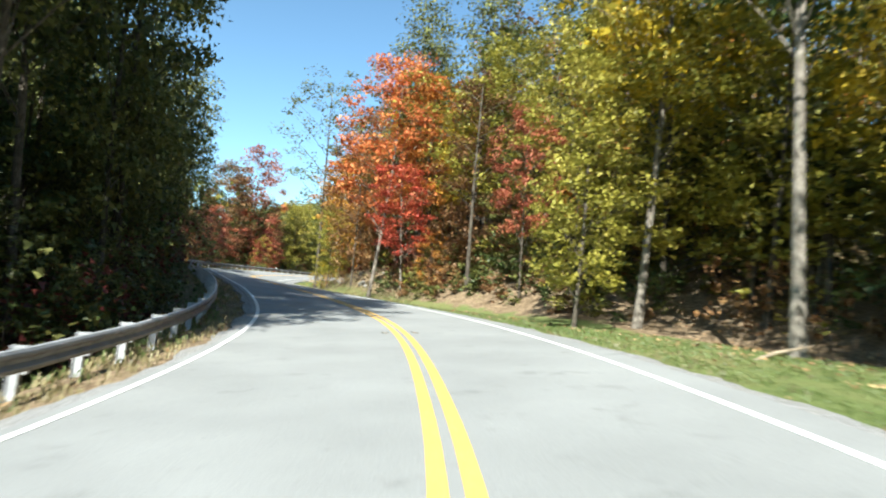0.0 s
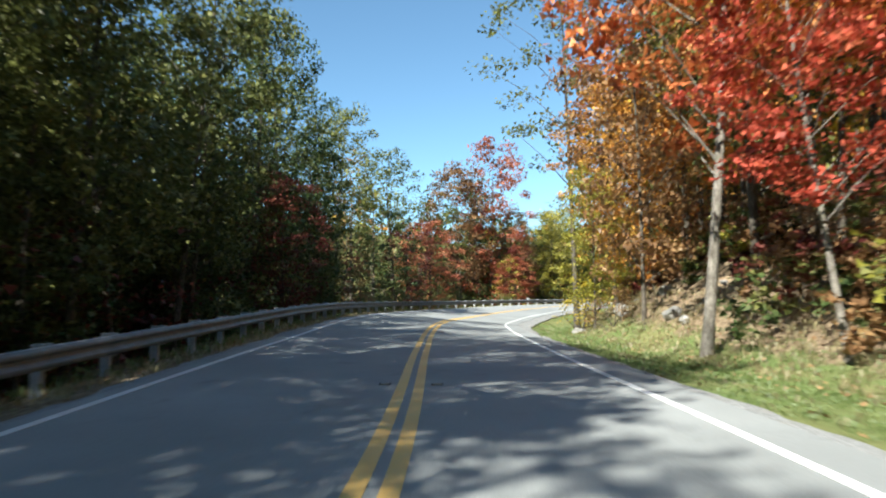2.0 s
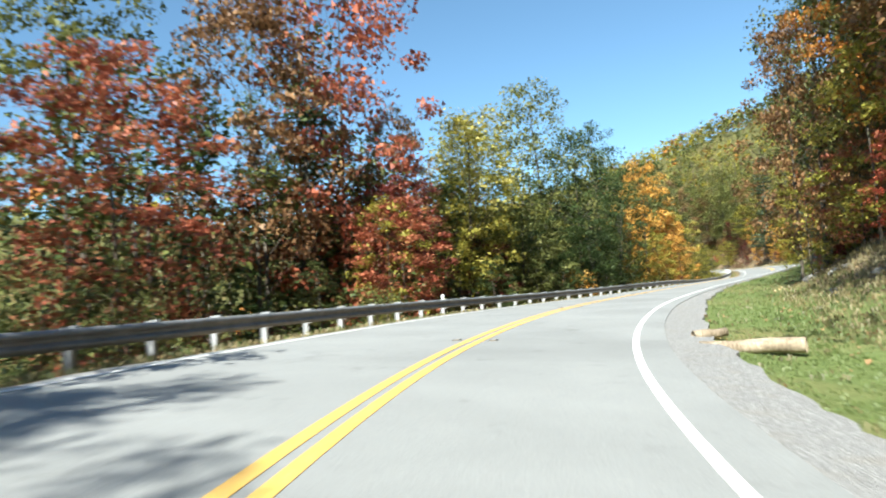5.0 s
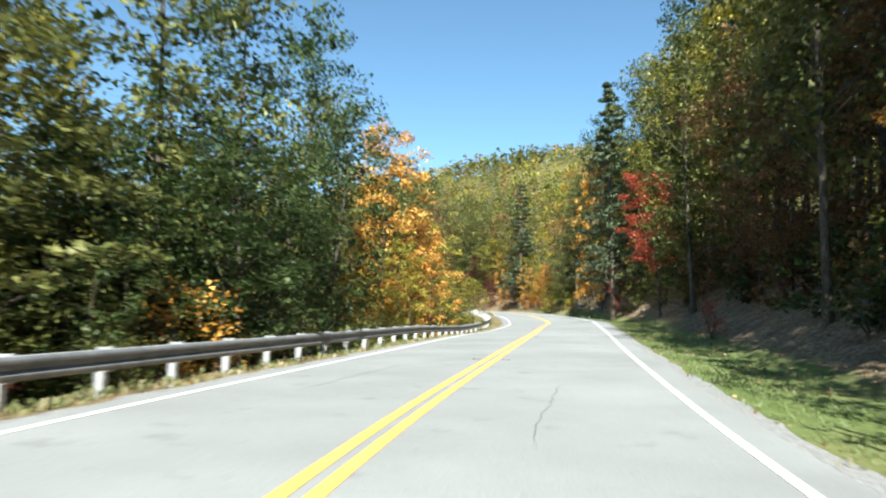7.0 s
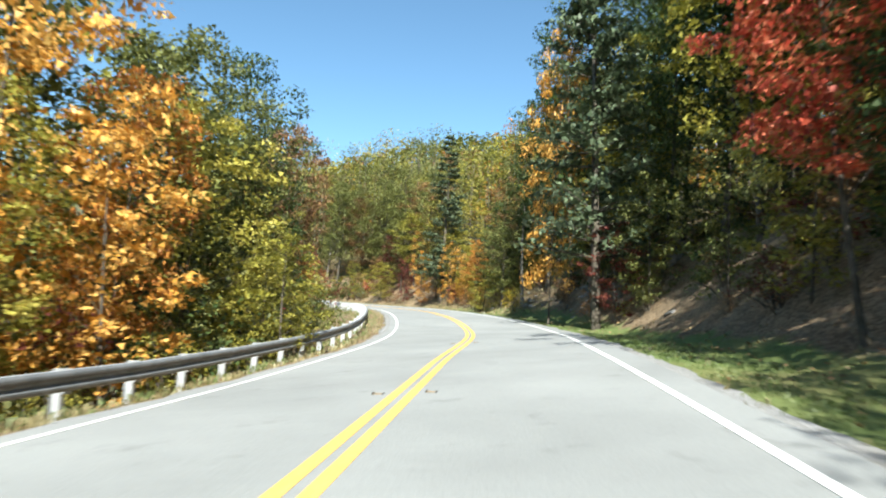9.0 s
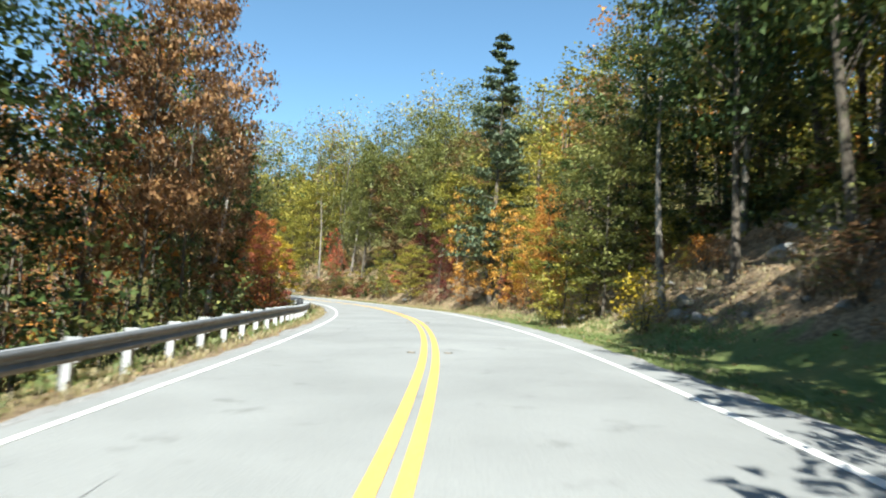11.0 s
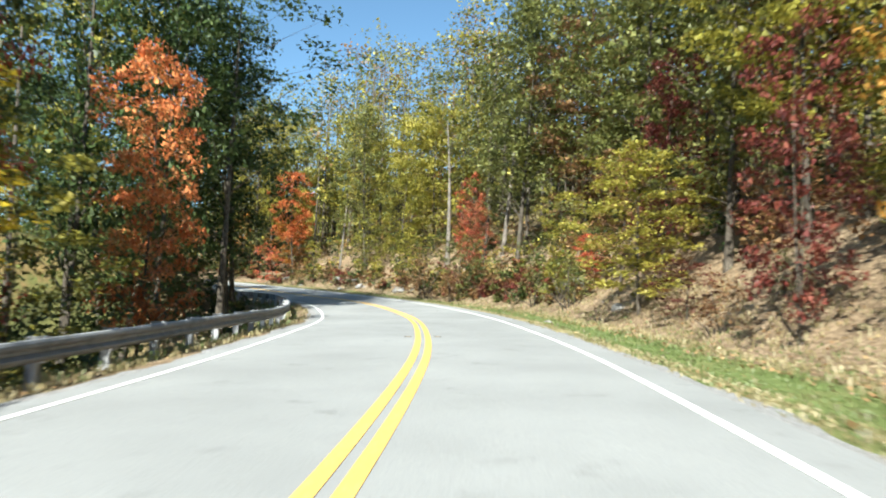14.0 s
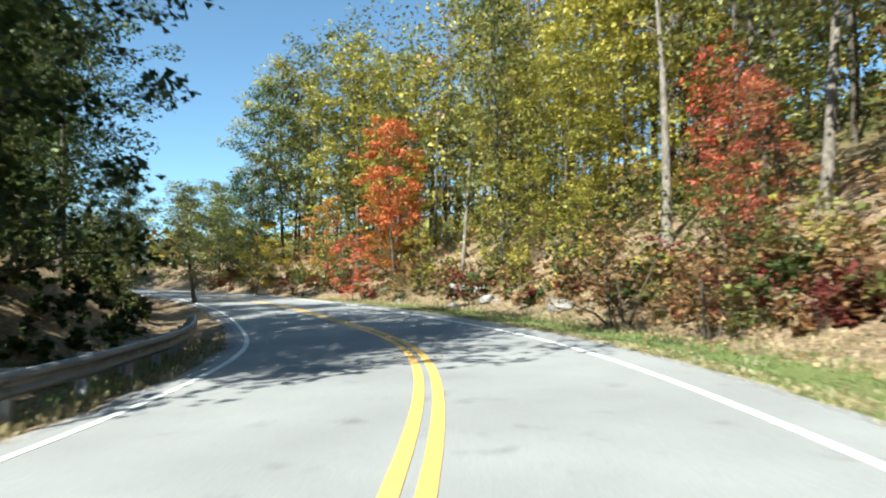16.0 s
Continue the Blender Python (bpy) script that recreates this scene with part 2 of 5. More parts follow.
def road_line():
    """The centre line at every metre: before, along and after the stretch that is driven."""
    p = np.array(ROAD)
    first, last = p[0], p[-1]
    back = np.array([[first[0] + 0.03 * k, first[1] - k, first[2] - 0.015 * k, 3.1] for k in (160, 120, 80, 40, 13.4)])
    # the road goes on past the bend
    x, y, z = last[:3]
    a = math.atan2(-(p[-1][0] - p[-2][0]), p[-1][1] - p[-2][1])
    more = []
    for k in range(1, 17):
        a += 0.10 if k < 3 else -0.01
        x, y, z = x - 13.0 * math.sin(a), y + 13.0 * math.cos(a), z + 13.0 * 0.035
        more.append((x, y, z, 0.5))
    p = np.vstack([back, p, more])
    out = []
    for i in range(1, len(p) - 2):
        a0, a1, a2, a3 = p[i - 1], p[i], p[i + 1], p[i + 2]
        # chordal Catmull-Rom
        d0, d1, d2 = (max(np.linalg.norm(u[:2] - v[:2]), 0.1) for u, v in ((a1, a0), (a2, a1), (a3, a2)))
        m1 = (a2 - a1) - d1 * ((a2 - a0) / (d0 + d1) - (a1 - a0) / d0)
        m2 = (a2 - a1) + d1 * ((a3 - a2) / d2 - (a3 - a1) / (d1 + d2))
        for w in np.linspace(0, 1, int(d1 * 2), endpoint=False):
            out.append((2 * w**3 - 3 * w**2 + 1) * a1 + (w**3 - 2 * w**2 + w) * m1 + (3 * w**2 - 2 * w**3) * a2 + (w**3 - w**2) * m2)
    out = np.array(out)
    s = np.r_[0, np.cumsum(np.linalg.norm(np.diff(out[:, :2], axis=0), axis=1))]
    even = np.arange(0, s[-1], 1.0)
    line = np.stack([np.interp(even, s, out[:, j]) for j in range(4)], 1)
    zero = np.argmin(np.hypot(line[:, 0] - first[0], line[:, 1] - first[1]))
    return even - even[zero] + 6.0, line


S, LINE = road_line()
TAN = np.gradient(LINE[:, :2], axis=0)
TAN /= np.linalg.norm(TAN, axis=1)[:, None]


def at(s, d=0.0, up=0.0):
    """The place at s metres along the road, d metres right of its centre, on the road's own slope."""
    x, y, z, b = (np.interp(s, S, LINE[:, j]) for j in range(4))
    tx, ty = np.interp(s, S, TAN[:, 0]), np.interp(s, S, TAN[:, 1])
    return Vector((x + d * ty, y - d * tx, z + d * math.sin(radians(b)) + up))


def heading(s):
    """The road's way in degrees, anticlockwise from +y."""
    return math.degrees(math.atan2(-np.interp(s, S, TAN[:, 0]), np.interp(s, S, TAN[:, 1])))


def smooth(a, b, v):
    w = np.clip((v - a) / (b - a), 0, 1)
    return w * w * (3 - 2 * w)


def terrain(x, y):
    """Height of the ground, and the road's s and d there, for arrays of places."""
    x, y = np.atleast_1d(np.asarray(x, float)), np.atleast_1d(np.asarray(y, float))
    sx, sy = LINE[::2, 0], LINE[::2, 1]
    near = np.empty(len(x), int)
    for i in range(0, len(x), 20000):
        near[i:i + 20000] = np.argmin((x[i:i + 20000, None] - sx) ** 2 + (y[i:i + 20000, None] - sy) ** 2, axis=1) * 2
    dx, dy = x - LINE[near, 0], y - LINE[near, 1]
    along = dx * TAN[near, 0] + dy * TAN[near, 1]
    s = S[near] + along
    d = np.copysign(np.hypot(dx, dy), dx * TAN[near, 1] - dy * TAN[near, 0])
    small = np.abs(d) < 40
    d = np.where(small, dx * TAN[near, 1] - dy * TAN[near, 0], d)
    zr = np.interp(s, S, LINE[:, 2])
    bank = np.sin(np.radians(np.interp(s, S, LINE[:, 3])))
    z = zr + np.clip(d, -6.5, 6.5) * bank - 0.055
    # right: verge, cut bank, hillside
    cut = np.interp(s, [-40, 18, 34, 60, 110, 150, 165, 190, 215, 250, 275, 300], [0.20, 0.24, 0.62, 0.80, 0.62, 0.75, 0.95, 0.90, 0.68, 0.72, 0.55, 0.55])
    foot = np.interp(s, [0, 22, 36, 60, 80, 115, 150, 190, 230, 300], [9.4, 9.0, 6.8, 6.4, 6.8, 6.6, 5.9, 5.8, 6.6, 6.6])
    r = np.maximum(d - foot, 0)
    steep = np.interp(s, [-40, 20, 40, 200, 240, 290, 300], [0.12, 0.14, 0.42, 0.46, 0.46, 0.46, 0.36])
    spur = np.interp(s, [288, 304, 322, 345], [1.0, 0.75, 0.32, 0.10])
    hill = spur * 26 * np.tanh(steep * np.maximum(d - 11.0, 0) / 26)
    # the mountain behind
    hill = hill + 136 * np.exp(-((x - 260) / 430) ** 2 - ((y - 760) / 300) ** 2) * smooth(60, 400, d)
    rise = cut * (r - 0.6 * (1 - np.exp(-r / 0.6)))
    rise = np.minimum(rise, cut * 4.6)
    z = z + np.where(d > 0, -0.16 * smooth(4.0, 5.4, d) + rise + hill, 0)
    # left: shoulder, then the fall to the valley; past the rail's end a mound
    l = np.maximum(-d - 5.2, 0)
    mound = smooth(253, 268, s)
    fall = -34 * np.tanh(0.46 * l / 34)
    heap = np.minimum(0.80 * np.maximum(-d - 6.2, 0), 2.5) + 0.12 * np.maximum(-d - 9.6, 0)
    heap = 30 * np.tanh(heap / 30)
    z = z + np.where(d < 0, -0.19 * smooth(3.7, 4.8, -d) + fall * (1 - mound) + heap * mound, 0)
    return z, s, d


def ground_z(x, y):
    return float(terrain([x], [y])[0][0])


def mesh_from(name, verts, faces, material=None, smooth_faces=False):
    me = bpy.data.meshes.new(name)
    me.from_pydata([tuple(v) for v in verts], [], faces)
    if material:
        me.materials.append(material)
    if smooth_faces:
        me.polygons.foreach_set("use_smooth", [True] * len(me.polygons))
    me.update()
    return me


def quads_mesh(name, corners, material, simple=False):
    """A mesh of many loose leaves: corners is n x 4 x 3, with or without a normal for each. Simple leaves are one triangle each."""
    normals = None
    if isinstance(corners, tuple):
        corners, normals = corners
    if simple:
        n = len(corners)
        me = bpy.data.meshes.new(name)
        me.vertices.add(n * 3)
        me.vertices.foreach_set("co", np.asarray(corners[:, [0, 1, 3]] + (corners[:, [2]] - corners[:, [0]]) * np.array([0, 0.3, 0.3])[None, :, None], np.float32).ravel())
        me.loops.add(n * 3)
        me.loops.foreach_set("vertex_index", np.arange(n * 3))
        me.polygons.add(n)
        me.polygons.foreach_set("loop_start", np.arange(0, n * 3, 3))
        me.update(calc_edges=True)
        me.validate()
        me.materials.append(material)
        if normals is not None and len(me.vertices) == n * 3:
            me.normals_split_custom_set_from_vertices(np.repeat(normals, 3, axis=0).tolist())
        return me
    n = len(corners)
    me = bpy.data.meshes.new(name)
    me.vertices.add(n * 4)
    me.vertices.foreach_set("co", np.asarray(corners, np.float32).ravel())
    # each leaf is two triangles folded along its midrib
    tri = (np.arange(n)[:, None] * 4 + np.array([0, 1, 2, 0, 2, 3])).ravel()
    me.loops.add(n * 6)
    me.loops.foreach_set("vertex_index", tri)
    me.polygons.add(n * 2)
    me.polygons.foreach_set("loop_start", np.arange(0, n * 6, 3))
    me.update(calc_edges=True)
    me.validate()
    if material:
        me.materials.append(material)
    return me


def part(name, me, parent, m=None, label=""):
    ob = new(name, me)
    ob.parent = parent
    if m is not None:
        ob.matrix_local = m
    if label:
        ob["label"] = label
    return ob


# ---------------------------------------------------------------- ground, road, paint
def spread(lo, hi, step, far, grow=1.22):
    mid = list(np.arange(lo, hi + step / 2, step))
    out, g = [], step
    v = mid[-1]
    while v < far:
        g *= grow
        v += g
        out.append(v)
    back, g, v = [], step, mid[0]
    while v > -far:
        g *= grow
        v -= g
        back.append(v)
    return np.array(back[::-1] + mid + out)


def build_ground():
    gx, gy = spread(-62, 44, 1.0, 2600), spread(-14, 316, 1.0, 2600)
    X, Y = np.meshgrid(gx, gy)
    z, s, d = terrain(X.ravel(), Y.ravel())
    rough = np.array([noise.noise((a * 0.33, b * 0.33, 0)) * 0.22 + noise.noise((a * 0.07, b * 0.07, 3)) * 0.8 for a, b in zip(X.ravel(), Y.ravel())])
    off = np.where(d > 0, smooth(6.0, 10.0, d), smooth(5.0, 9.0, -d))
    z = z + rough * off + np.where(np.abs(d) > 90, np.array([noise.noise((a * 0.008, b * 0.008, 7)) for a, b in zip(X.ravel(), Y.ravel())]) * 12 * smooth(90, 250, np.abs(d)), 0)
    nx, ny = len(gx), len(gy)
    i = np.arange(nx * ny).reshape(ny, nx)
    faces = np.stack([i[:-1, :-1], i[:-1, 1:], i[1:, 1:], i[1:, :-1]], -1).reshape(-1, 4)
    me = bpy.data.meshes.new("ground")
    me.from_pydata(np.stack([X.ravel(), Y.ravel(), z], 1).tolist(), [], faces.tolist())
    me.polygons.foreach_set("use_smooth", [True] * len(me.polygons))
    verge = np.interp(s, [0, 22, 36, 95, 115, 165, 185, 205, 225, 250, 300], [7.8, 7.6, 6.6, 7.4, 6.2, 5.4, 6.2, 6.0, 5.3, 5.2, 5.6])
    turf = np.where(d > 0, 1 - smooth(0.0, 1.9, d - verge), 0.30 * (1 - smooth(4.4, 6.4, -d)))
    me.attributes.new("turf", "FLOAT", "POINT").data.foreach_set("value", turf.astype(np.float32))
    shrub = np.where(d > 0, smooth(14, 30, d), smooth(8, 14, -d))
    me.attributes.new("understory", "FLOAT", "POINT").data.foreach_set("value", shrub.astype(np.float32))
    me.materials.append(GROUND)
    ob = new("ground", me)
    tagged(ob, "leaf-strewn brown hillside with a grassy roadside verge", "ground", kind="structure")


DRIFT_S = [-10, 20, 50, 80, 110, 140, 170, 200, 230, 260, 300]


def centre_shift(s):
    """How far the yellow lines wander from the middle."""
    return float(np.interp(s, DRIFT_S, [0.26, 0.33, 0.10, 0.50, -0.11, 0.02, -0.02, 0.14, 0.23, 0.12, 0.00]))


def right_shift(s):
    """The lane's edge line wanders a little too."""
    return float(np.interp(s, DRIFT_S, [-0.04, 0.03, -0.12, -0.04, 0.07, 0.03, 0.03, -0.14, 0.00, -0.15, 0.00]))


def left_shift(s):
    return float(np.interp(s, DRIFT_S, [-0.11, -0.15, -0.05, -0.19, -0.03, 0.05, -0.01, -0.01, 0.05, -0.10, -0.10]))


def rail_shift(s):
    return float(np.interp(s, DRIFT_S, [0.05, 0.15, 0.13, 0.04, -0.04, -0.12, 0.09, 0.02, 0.19, 0.24, 0.12]))


def gravel_shift(s):
    """The inner side of the right-hand bend has a wider apron."""
    return float(np.interp(s, [55, 72, 100, 116], [0.0, 0.55, 0.6, 0.0]))


def ribbon(name, s0, s1, d0, d1, up, depth, material, label, category, step=1.0, ragged=0.0, shift=None):
    """A strip along the road with real thickness."""
    v, f = [], []
    n = int((s1 - s0) / step) + 1
    for i in range(n):
        s = s0 + i * step
        move = shift(s) if shift else 0.0
        a, b = d0 + (0 if ragged else move), d1 + move
        if ragged:
            b = b + ragged * (noise.noise((s * 0.6, d1, 1)) + 0.6 * noise.noise((s * 2.1, d1, 5)))
        for d, u in ((a, up), (b, up - (0.02 if ragged else 0)), (b, up - depth), (a, up - depth)):
            v.append(at(s, d, u))
        if i:
            k = (i - 1) * 4
            f += [(k + j, k + 4 + j, k + 4 + (j + 1) % 4, k + (j + 1) % 4) for j in range(4)]
    f = [tuple(reversed(q)) for q in f] if d1 < d0 else f
    ob = new(name, mesh_from(name, v, f, material))
    bm = bmesh.new()
    bm.from_mesh(ob.data)
    bmesh.ops.recalc_face_normals(bm, faces=bm.faces)
    bm.to_mesh(ob.data)
    bm.free()
    return tagged(ob, label, category, kind="structure")


build_ground()
ROAD_A, ROAD_B = -40.0, 380.0
ribbon("road", ROAD_A, ROAD_B, -3.45, 3.62, 0.0, 0.12, ASPHALT, "sun-bleached grey asphalt two-lane mountain road", "road", 0.25)
ribbon("edge_line_right", ROAD_A, ROAD_B, 3.05, 3.16, 0.006, 0.004, WHITE, "white painted edge line on the asphalt", "road marking", 0.5, 0.0, right_shift)
ribbon("edge_line_left", ROAD_A, ROAD_B, -3.16, -3.05, 0.006, 0.004, WHITE, "white painted edge line on the asphalt", "road marking", 0.5, 0.0, left_shift)
ribbon("centre_line_right", ROAD_A, ROAD_B, 0.045, 0.175, 0.006, 0.004, YELLOW, "yellow painted double centre line on the asphalt", "road marking", 0.5, 0.0, centre_shift)
ribbon("centre_line_left", ROAD_A, ROAD_B, -0.175, -0.045, 0.006, 0.004, YELLOW, "yellow painted double centre line on the asphalt", "road marking", 0.5, 0.0, centre_shift)
ribbon("shoulder_right", ROAD_A, ROAD_B, 3.3, 3.9, -0.012, 0.10, GRAVEL, "pale gravel shoulder with a ragged edge", "road shoulder", 0.3, 0.16, gravel_shift)
ribbon("shoulder_left", ROAD_A, ROAD_B, -3.4, -3.72, -0.012, 0.10, GRAVEL, "pale gravel shoulder with a ragged edge", "road shoulder", 0.4, 0.2)


# ---------------------------------------------------------------- guardrail
def beam_mesh(length):
    """A W-shaped steel beam, its face to +x, running along y."""
    prof = [(-0.008, 0.157), (0.034, 0.149), (0.072, 0.118), (0.080, 0.098), (0.080, 0.072), (0.022, 0.018), (0.022, -0.018),
            (0.080, -0.072), (0.080, -0.098), (0.072, -0.118), (0.034, -0.147), (0.000, -0.155)]
    t = 0.006
    v, f = [], []
    for y in (0.0, length):
        v += [(x, y, z) for x, z in prof] + [(x - t, y, z) for x, z in prof]
    n = len(prof)
    for i in range(n - 1):
        f += [(i, i + 1, 2 * n + i + 1, 2 * n + i), (n + i, 3 * n + i, 3 * n + i + 1, n + i + 1)]
        f += [(i, n + i, n + i + 1, i + 1), (2 * n + i, 2 * n + i + 1, 3 * n + i + 1, 3 * n + i)]
    f += [(0, 2 * n, 3 * n, n), (n - 1, 2 * n - 1, 4 * n - 1, 3 * n - 1)]
    me = mesh_from("beam", v, f, STEEL)
    # the rolled upper lip faces the sun: its brightness is put into the colour
    me.materials.append(SUNLIT_STEEL)
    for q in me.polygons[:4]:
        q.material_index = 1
    return me


def channel_mesh(name, w, depth, height, material=SUNLIT_STEEL):
    """An I-shaped steel post standing on the ground, 0.5 m of it below."""
    t = 0.010
    outline = [(-depth / 2, -w / 2), (-depth / 2 + t, -w / 2), (-depth / 2 + t, -t / 2), (depth / 2 - t, -t / 2), (depth / 2 - t, -w / 2), (depth / 2, -w / 2),
               (depth / 2, w / 2), (depth / 2 - t, w / 2), (depth / 2 - t, t / 2), (-depth / 2 + t, t / 2), (-depth / 2 + t, w / 2), (-depth / 2, w / 2)]
    n = len(outline)
    v = [(x, y, z) for z in (-0.5, height) for x, y in outline]
    f = [(i, (i + 1) % n, n + (i + 1) % n, n + i) for i in range(n)]
    return mesh_from(name, v, f + [(n + 0, n + 1, n + 10, n + 11), (n + 2, n + 3, n + 8, n + 9), (n + 4, n + 5, n + 6, n + 7)], material)


def box_mesh(name, sx, sy, sz, material, bevel=0.006):
    bm = bmesh.new()
    bmesh.ops.create_cube(bm, size=1.0)
    bmesh.ops.scale(bm, vec=(sx, sy, sz), verts=bm.verts)
    bmesh.ops.bevel(bm, geom=bm.edges[:], offset=bevel, segments=1, affect="EDGES")
    me = bpy.data.meshes.new(name)
    bm.to_mesh(me)
    bm.free()
    me.materials.append(material)
    return me


RAIL_D, RAIL_TOP, BAY = -4.84, 0.455, 1.905


def build_guardrail(s0, s1, one_post):
    """Posts stand one bay apart along the rail itself, one of them at one_post."""
    rail = new("guardrail")
    rail.location = at(s0, RAIL_D, -0.22)
    rail["label"] = "long galvanised steel W-beam guardrail along the drop"
    rail["category"] = "guardrail"
    inv = Matrix.Translation(-rail.location)
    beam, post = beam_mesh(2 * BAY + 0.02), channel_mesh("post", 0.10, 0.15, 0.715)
    block = box_mesh("block", 0.10, 0.10, 0.36, SUNLIT_STEEL)
    bolt = box_mesh("bolt", 0.016, 0.034, 0.034, STEEL, 0.008)
    marker = box_mesh("reflector", 0.11, 0.02, 0.17, REFLECTOR)
    ss = np.arange(s0, s1, 0.25)
    way = np.array([at(s, RAIL_D + rail_shift(s)) for s in ss])
    run = np.r_[0, np.cumsum(np.linalg.norm(np.diff(way, axis=0), axis=1))]
    first = float(np.interp(one_post, ss, run)) % BAY
    stops = [float(np.interp(v, run, ss)) for v in np.arange(first, run[-1], BAY)]
    for a, b in zip(stops[:-2:2], stops[2::2]):
        a, b = (at(s, RAIL_D + rail_shift(s), RAIL_TOP - 0.155) for s in (a, b))
        way = b - a
        yaw = math.degrees(math.atan2(-way.x, way.y))
        pitch = math.degrees(math.atan2(way.z, math.hypot(way.x, way.y)))
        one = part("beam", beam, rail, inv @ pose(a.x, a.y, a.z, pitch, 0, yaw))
        part("bolt", bolt, one, pose(0.028, BAY, 0))
    marked = min(range(len(stops)), key=lambda i: abs(stops[i] - 102.8))
    for i, s in enumerate(stops):
        tilt = random.uniform(-1.5, 1.5)
        p = at(s, RAIL_D + rail_shift(s) - 0.185, -0.24)
        q = part("post", post, rail, inv @ pose(p.x, p.y, p.z, 0, tilt, heading(s)))
        part("block", block, q, pose(0.125, 0, 0.54))
        if i == marked:
            part("reflector", marker, q, pose(0.01, 0, 0.80), "white reflector on the post's top")
    return rail


build_guardrail(-12.0, 276.0, 142.15)


# ---------------------------------------------------------------- trees
def tube(points, radii, sides=7):
    """Rings of a tapered limb along a line of points: vertices and faces."""
    v, f = [], []
    for i, (p, r) in enumerate(zip(points, radii)):
        p = Vector(p)
        a = Vector(points[min(i + 1, len(points) - 1)]) - Vector(points[max(i - 1, 0)])
        q = a.to_track_quat("Z", "Y") if a.length > 1e-6 else Vector((0, 0, 1)).to_track_quat("Z", "Y")
        for k in range(sides):
            w = 2 * math.pi * k / sides
            v.append(p + q @ Vector((math.cos(w) * r, math.sin(w) * r, 0)))
        if i:
            b = (i - 1) * sides
            f += [(b + k, b + (k + 1) % sides, b + sides + (k + 1) % sides, b + sides + k) for k in range(sides)]
    f.append(tuple(range(len(v) - sides, len(v))))
    return v, f


def joined(pieces, grown=False):
    """Pieces as one mesh. grown: each later piece is rooted in the first one's wood, so that they are one body."""
    v, f = [], []
    stem = np.array([tuple(p) for p in pieces[0][0]]) if grown else None
    for n, (pv, pf) in enumerate(pieces):
        f += [tuple(i + len(v) for i in q) for q in pf]
        if grown and n:
            m = int(np.argmin(((stem - np.array(tuple(pv[0]))) ** 2).sum(1)))
            f.append((m, m + 1 if m + 1 < len(stem) else m - 1, len(v)))
        v += pv
    return v, f


def leaf_cards(rng, centres, sizes, each, size, flat=0.45, droop=0.25):
    """Folded leaf shapes scattered in flattened clumps round the centres."""
    n = len(centres) * each
    c = np.repeat(centres, each, axis=0)
    r = np.repeat(sizes, each)
    u = rng.normal(size=(n, 3))
    u /= np.linalg.norm(u, axis=1)[:, None]
    u *= (rng.random(n) ** 0.45)[:, None]
    p = c + u * r[:, None] * np.array([1, 1, flat])
    way = rng.normal(size=(n, 3))
    way[:, 2] = way[:, 2] * 0.55 - droop
    way += u * 0.8
    way /= np.linalg.norm(way, axis=1)[:, None]
    side = np.cross(way, np.array([0, 0, 1.0]) + rng.normal(scale=0.45, size=(n, 3)))
    side /= np.linalg.norm(side, axis=1)[:, None] + 1e-6
    nrm = np.cross(side, way)
    L = size * rng.uniform(0.5, 1.2, n)
    W = L * rng.uniform(0.34, 0.52, n)
    a = p - way * (L * 0.5)[:, None]
    b = p + side * W[:, None] + nrm * (W * 0.28)[:, None] + way * (L * 0.05)[:, None]
    e = p + way * (L * 0.5)[:, None]
    d = p - side * W[:, None] + nrm * (W * 0.28)[:, None] + way * (L * 0.05)[:, None]
    # leaves face outwards from their clump, as a lit spray does
    out = u / np.array([1, 1, flat]) + np.array([0, 0, 0.35])
    out /= np.linalg.norm(out, axis=1)[:, None] + 1e-6
    turned = np.einsum("ij,ij->i", np.cross(b - a, d - a), out) < 0
    b, d = np.where(turned[:, None], d, b), np.where(turned[:, None], b, d)
    nrm = nrm * np.where(np.einsum("ij,ij->i", nrm, out) < 0, -1.0, 1.0)[:, None]
    facing = out * 0.78 + nrm * 0.22
    facing /= np.linalg.norm(facing, axis=1)[:, None] + 1e-6
    return np.stack([a, b, e, d], 1), facing


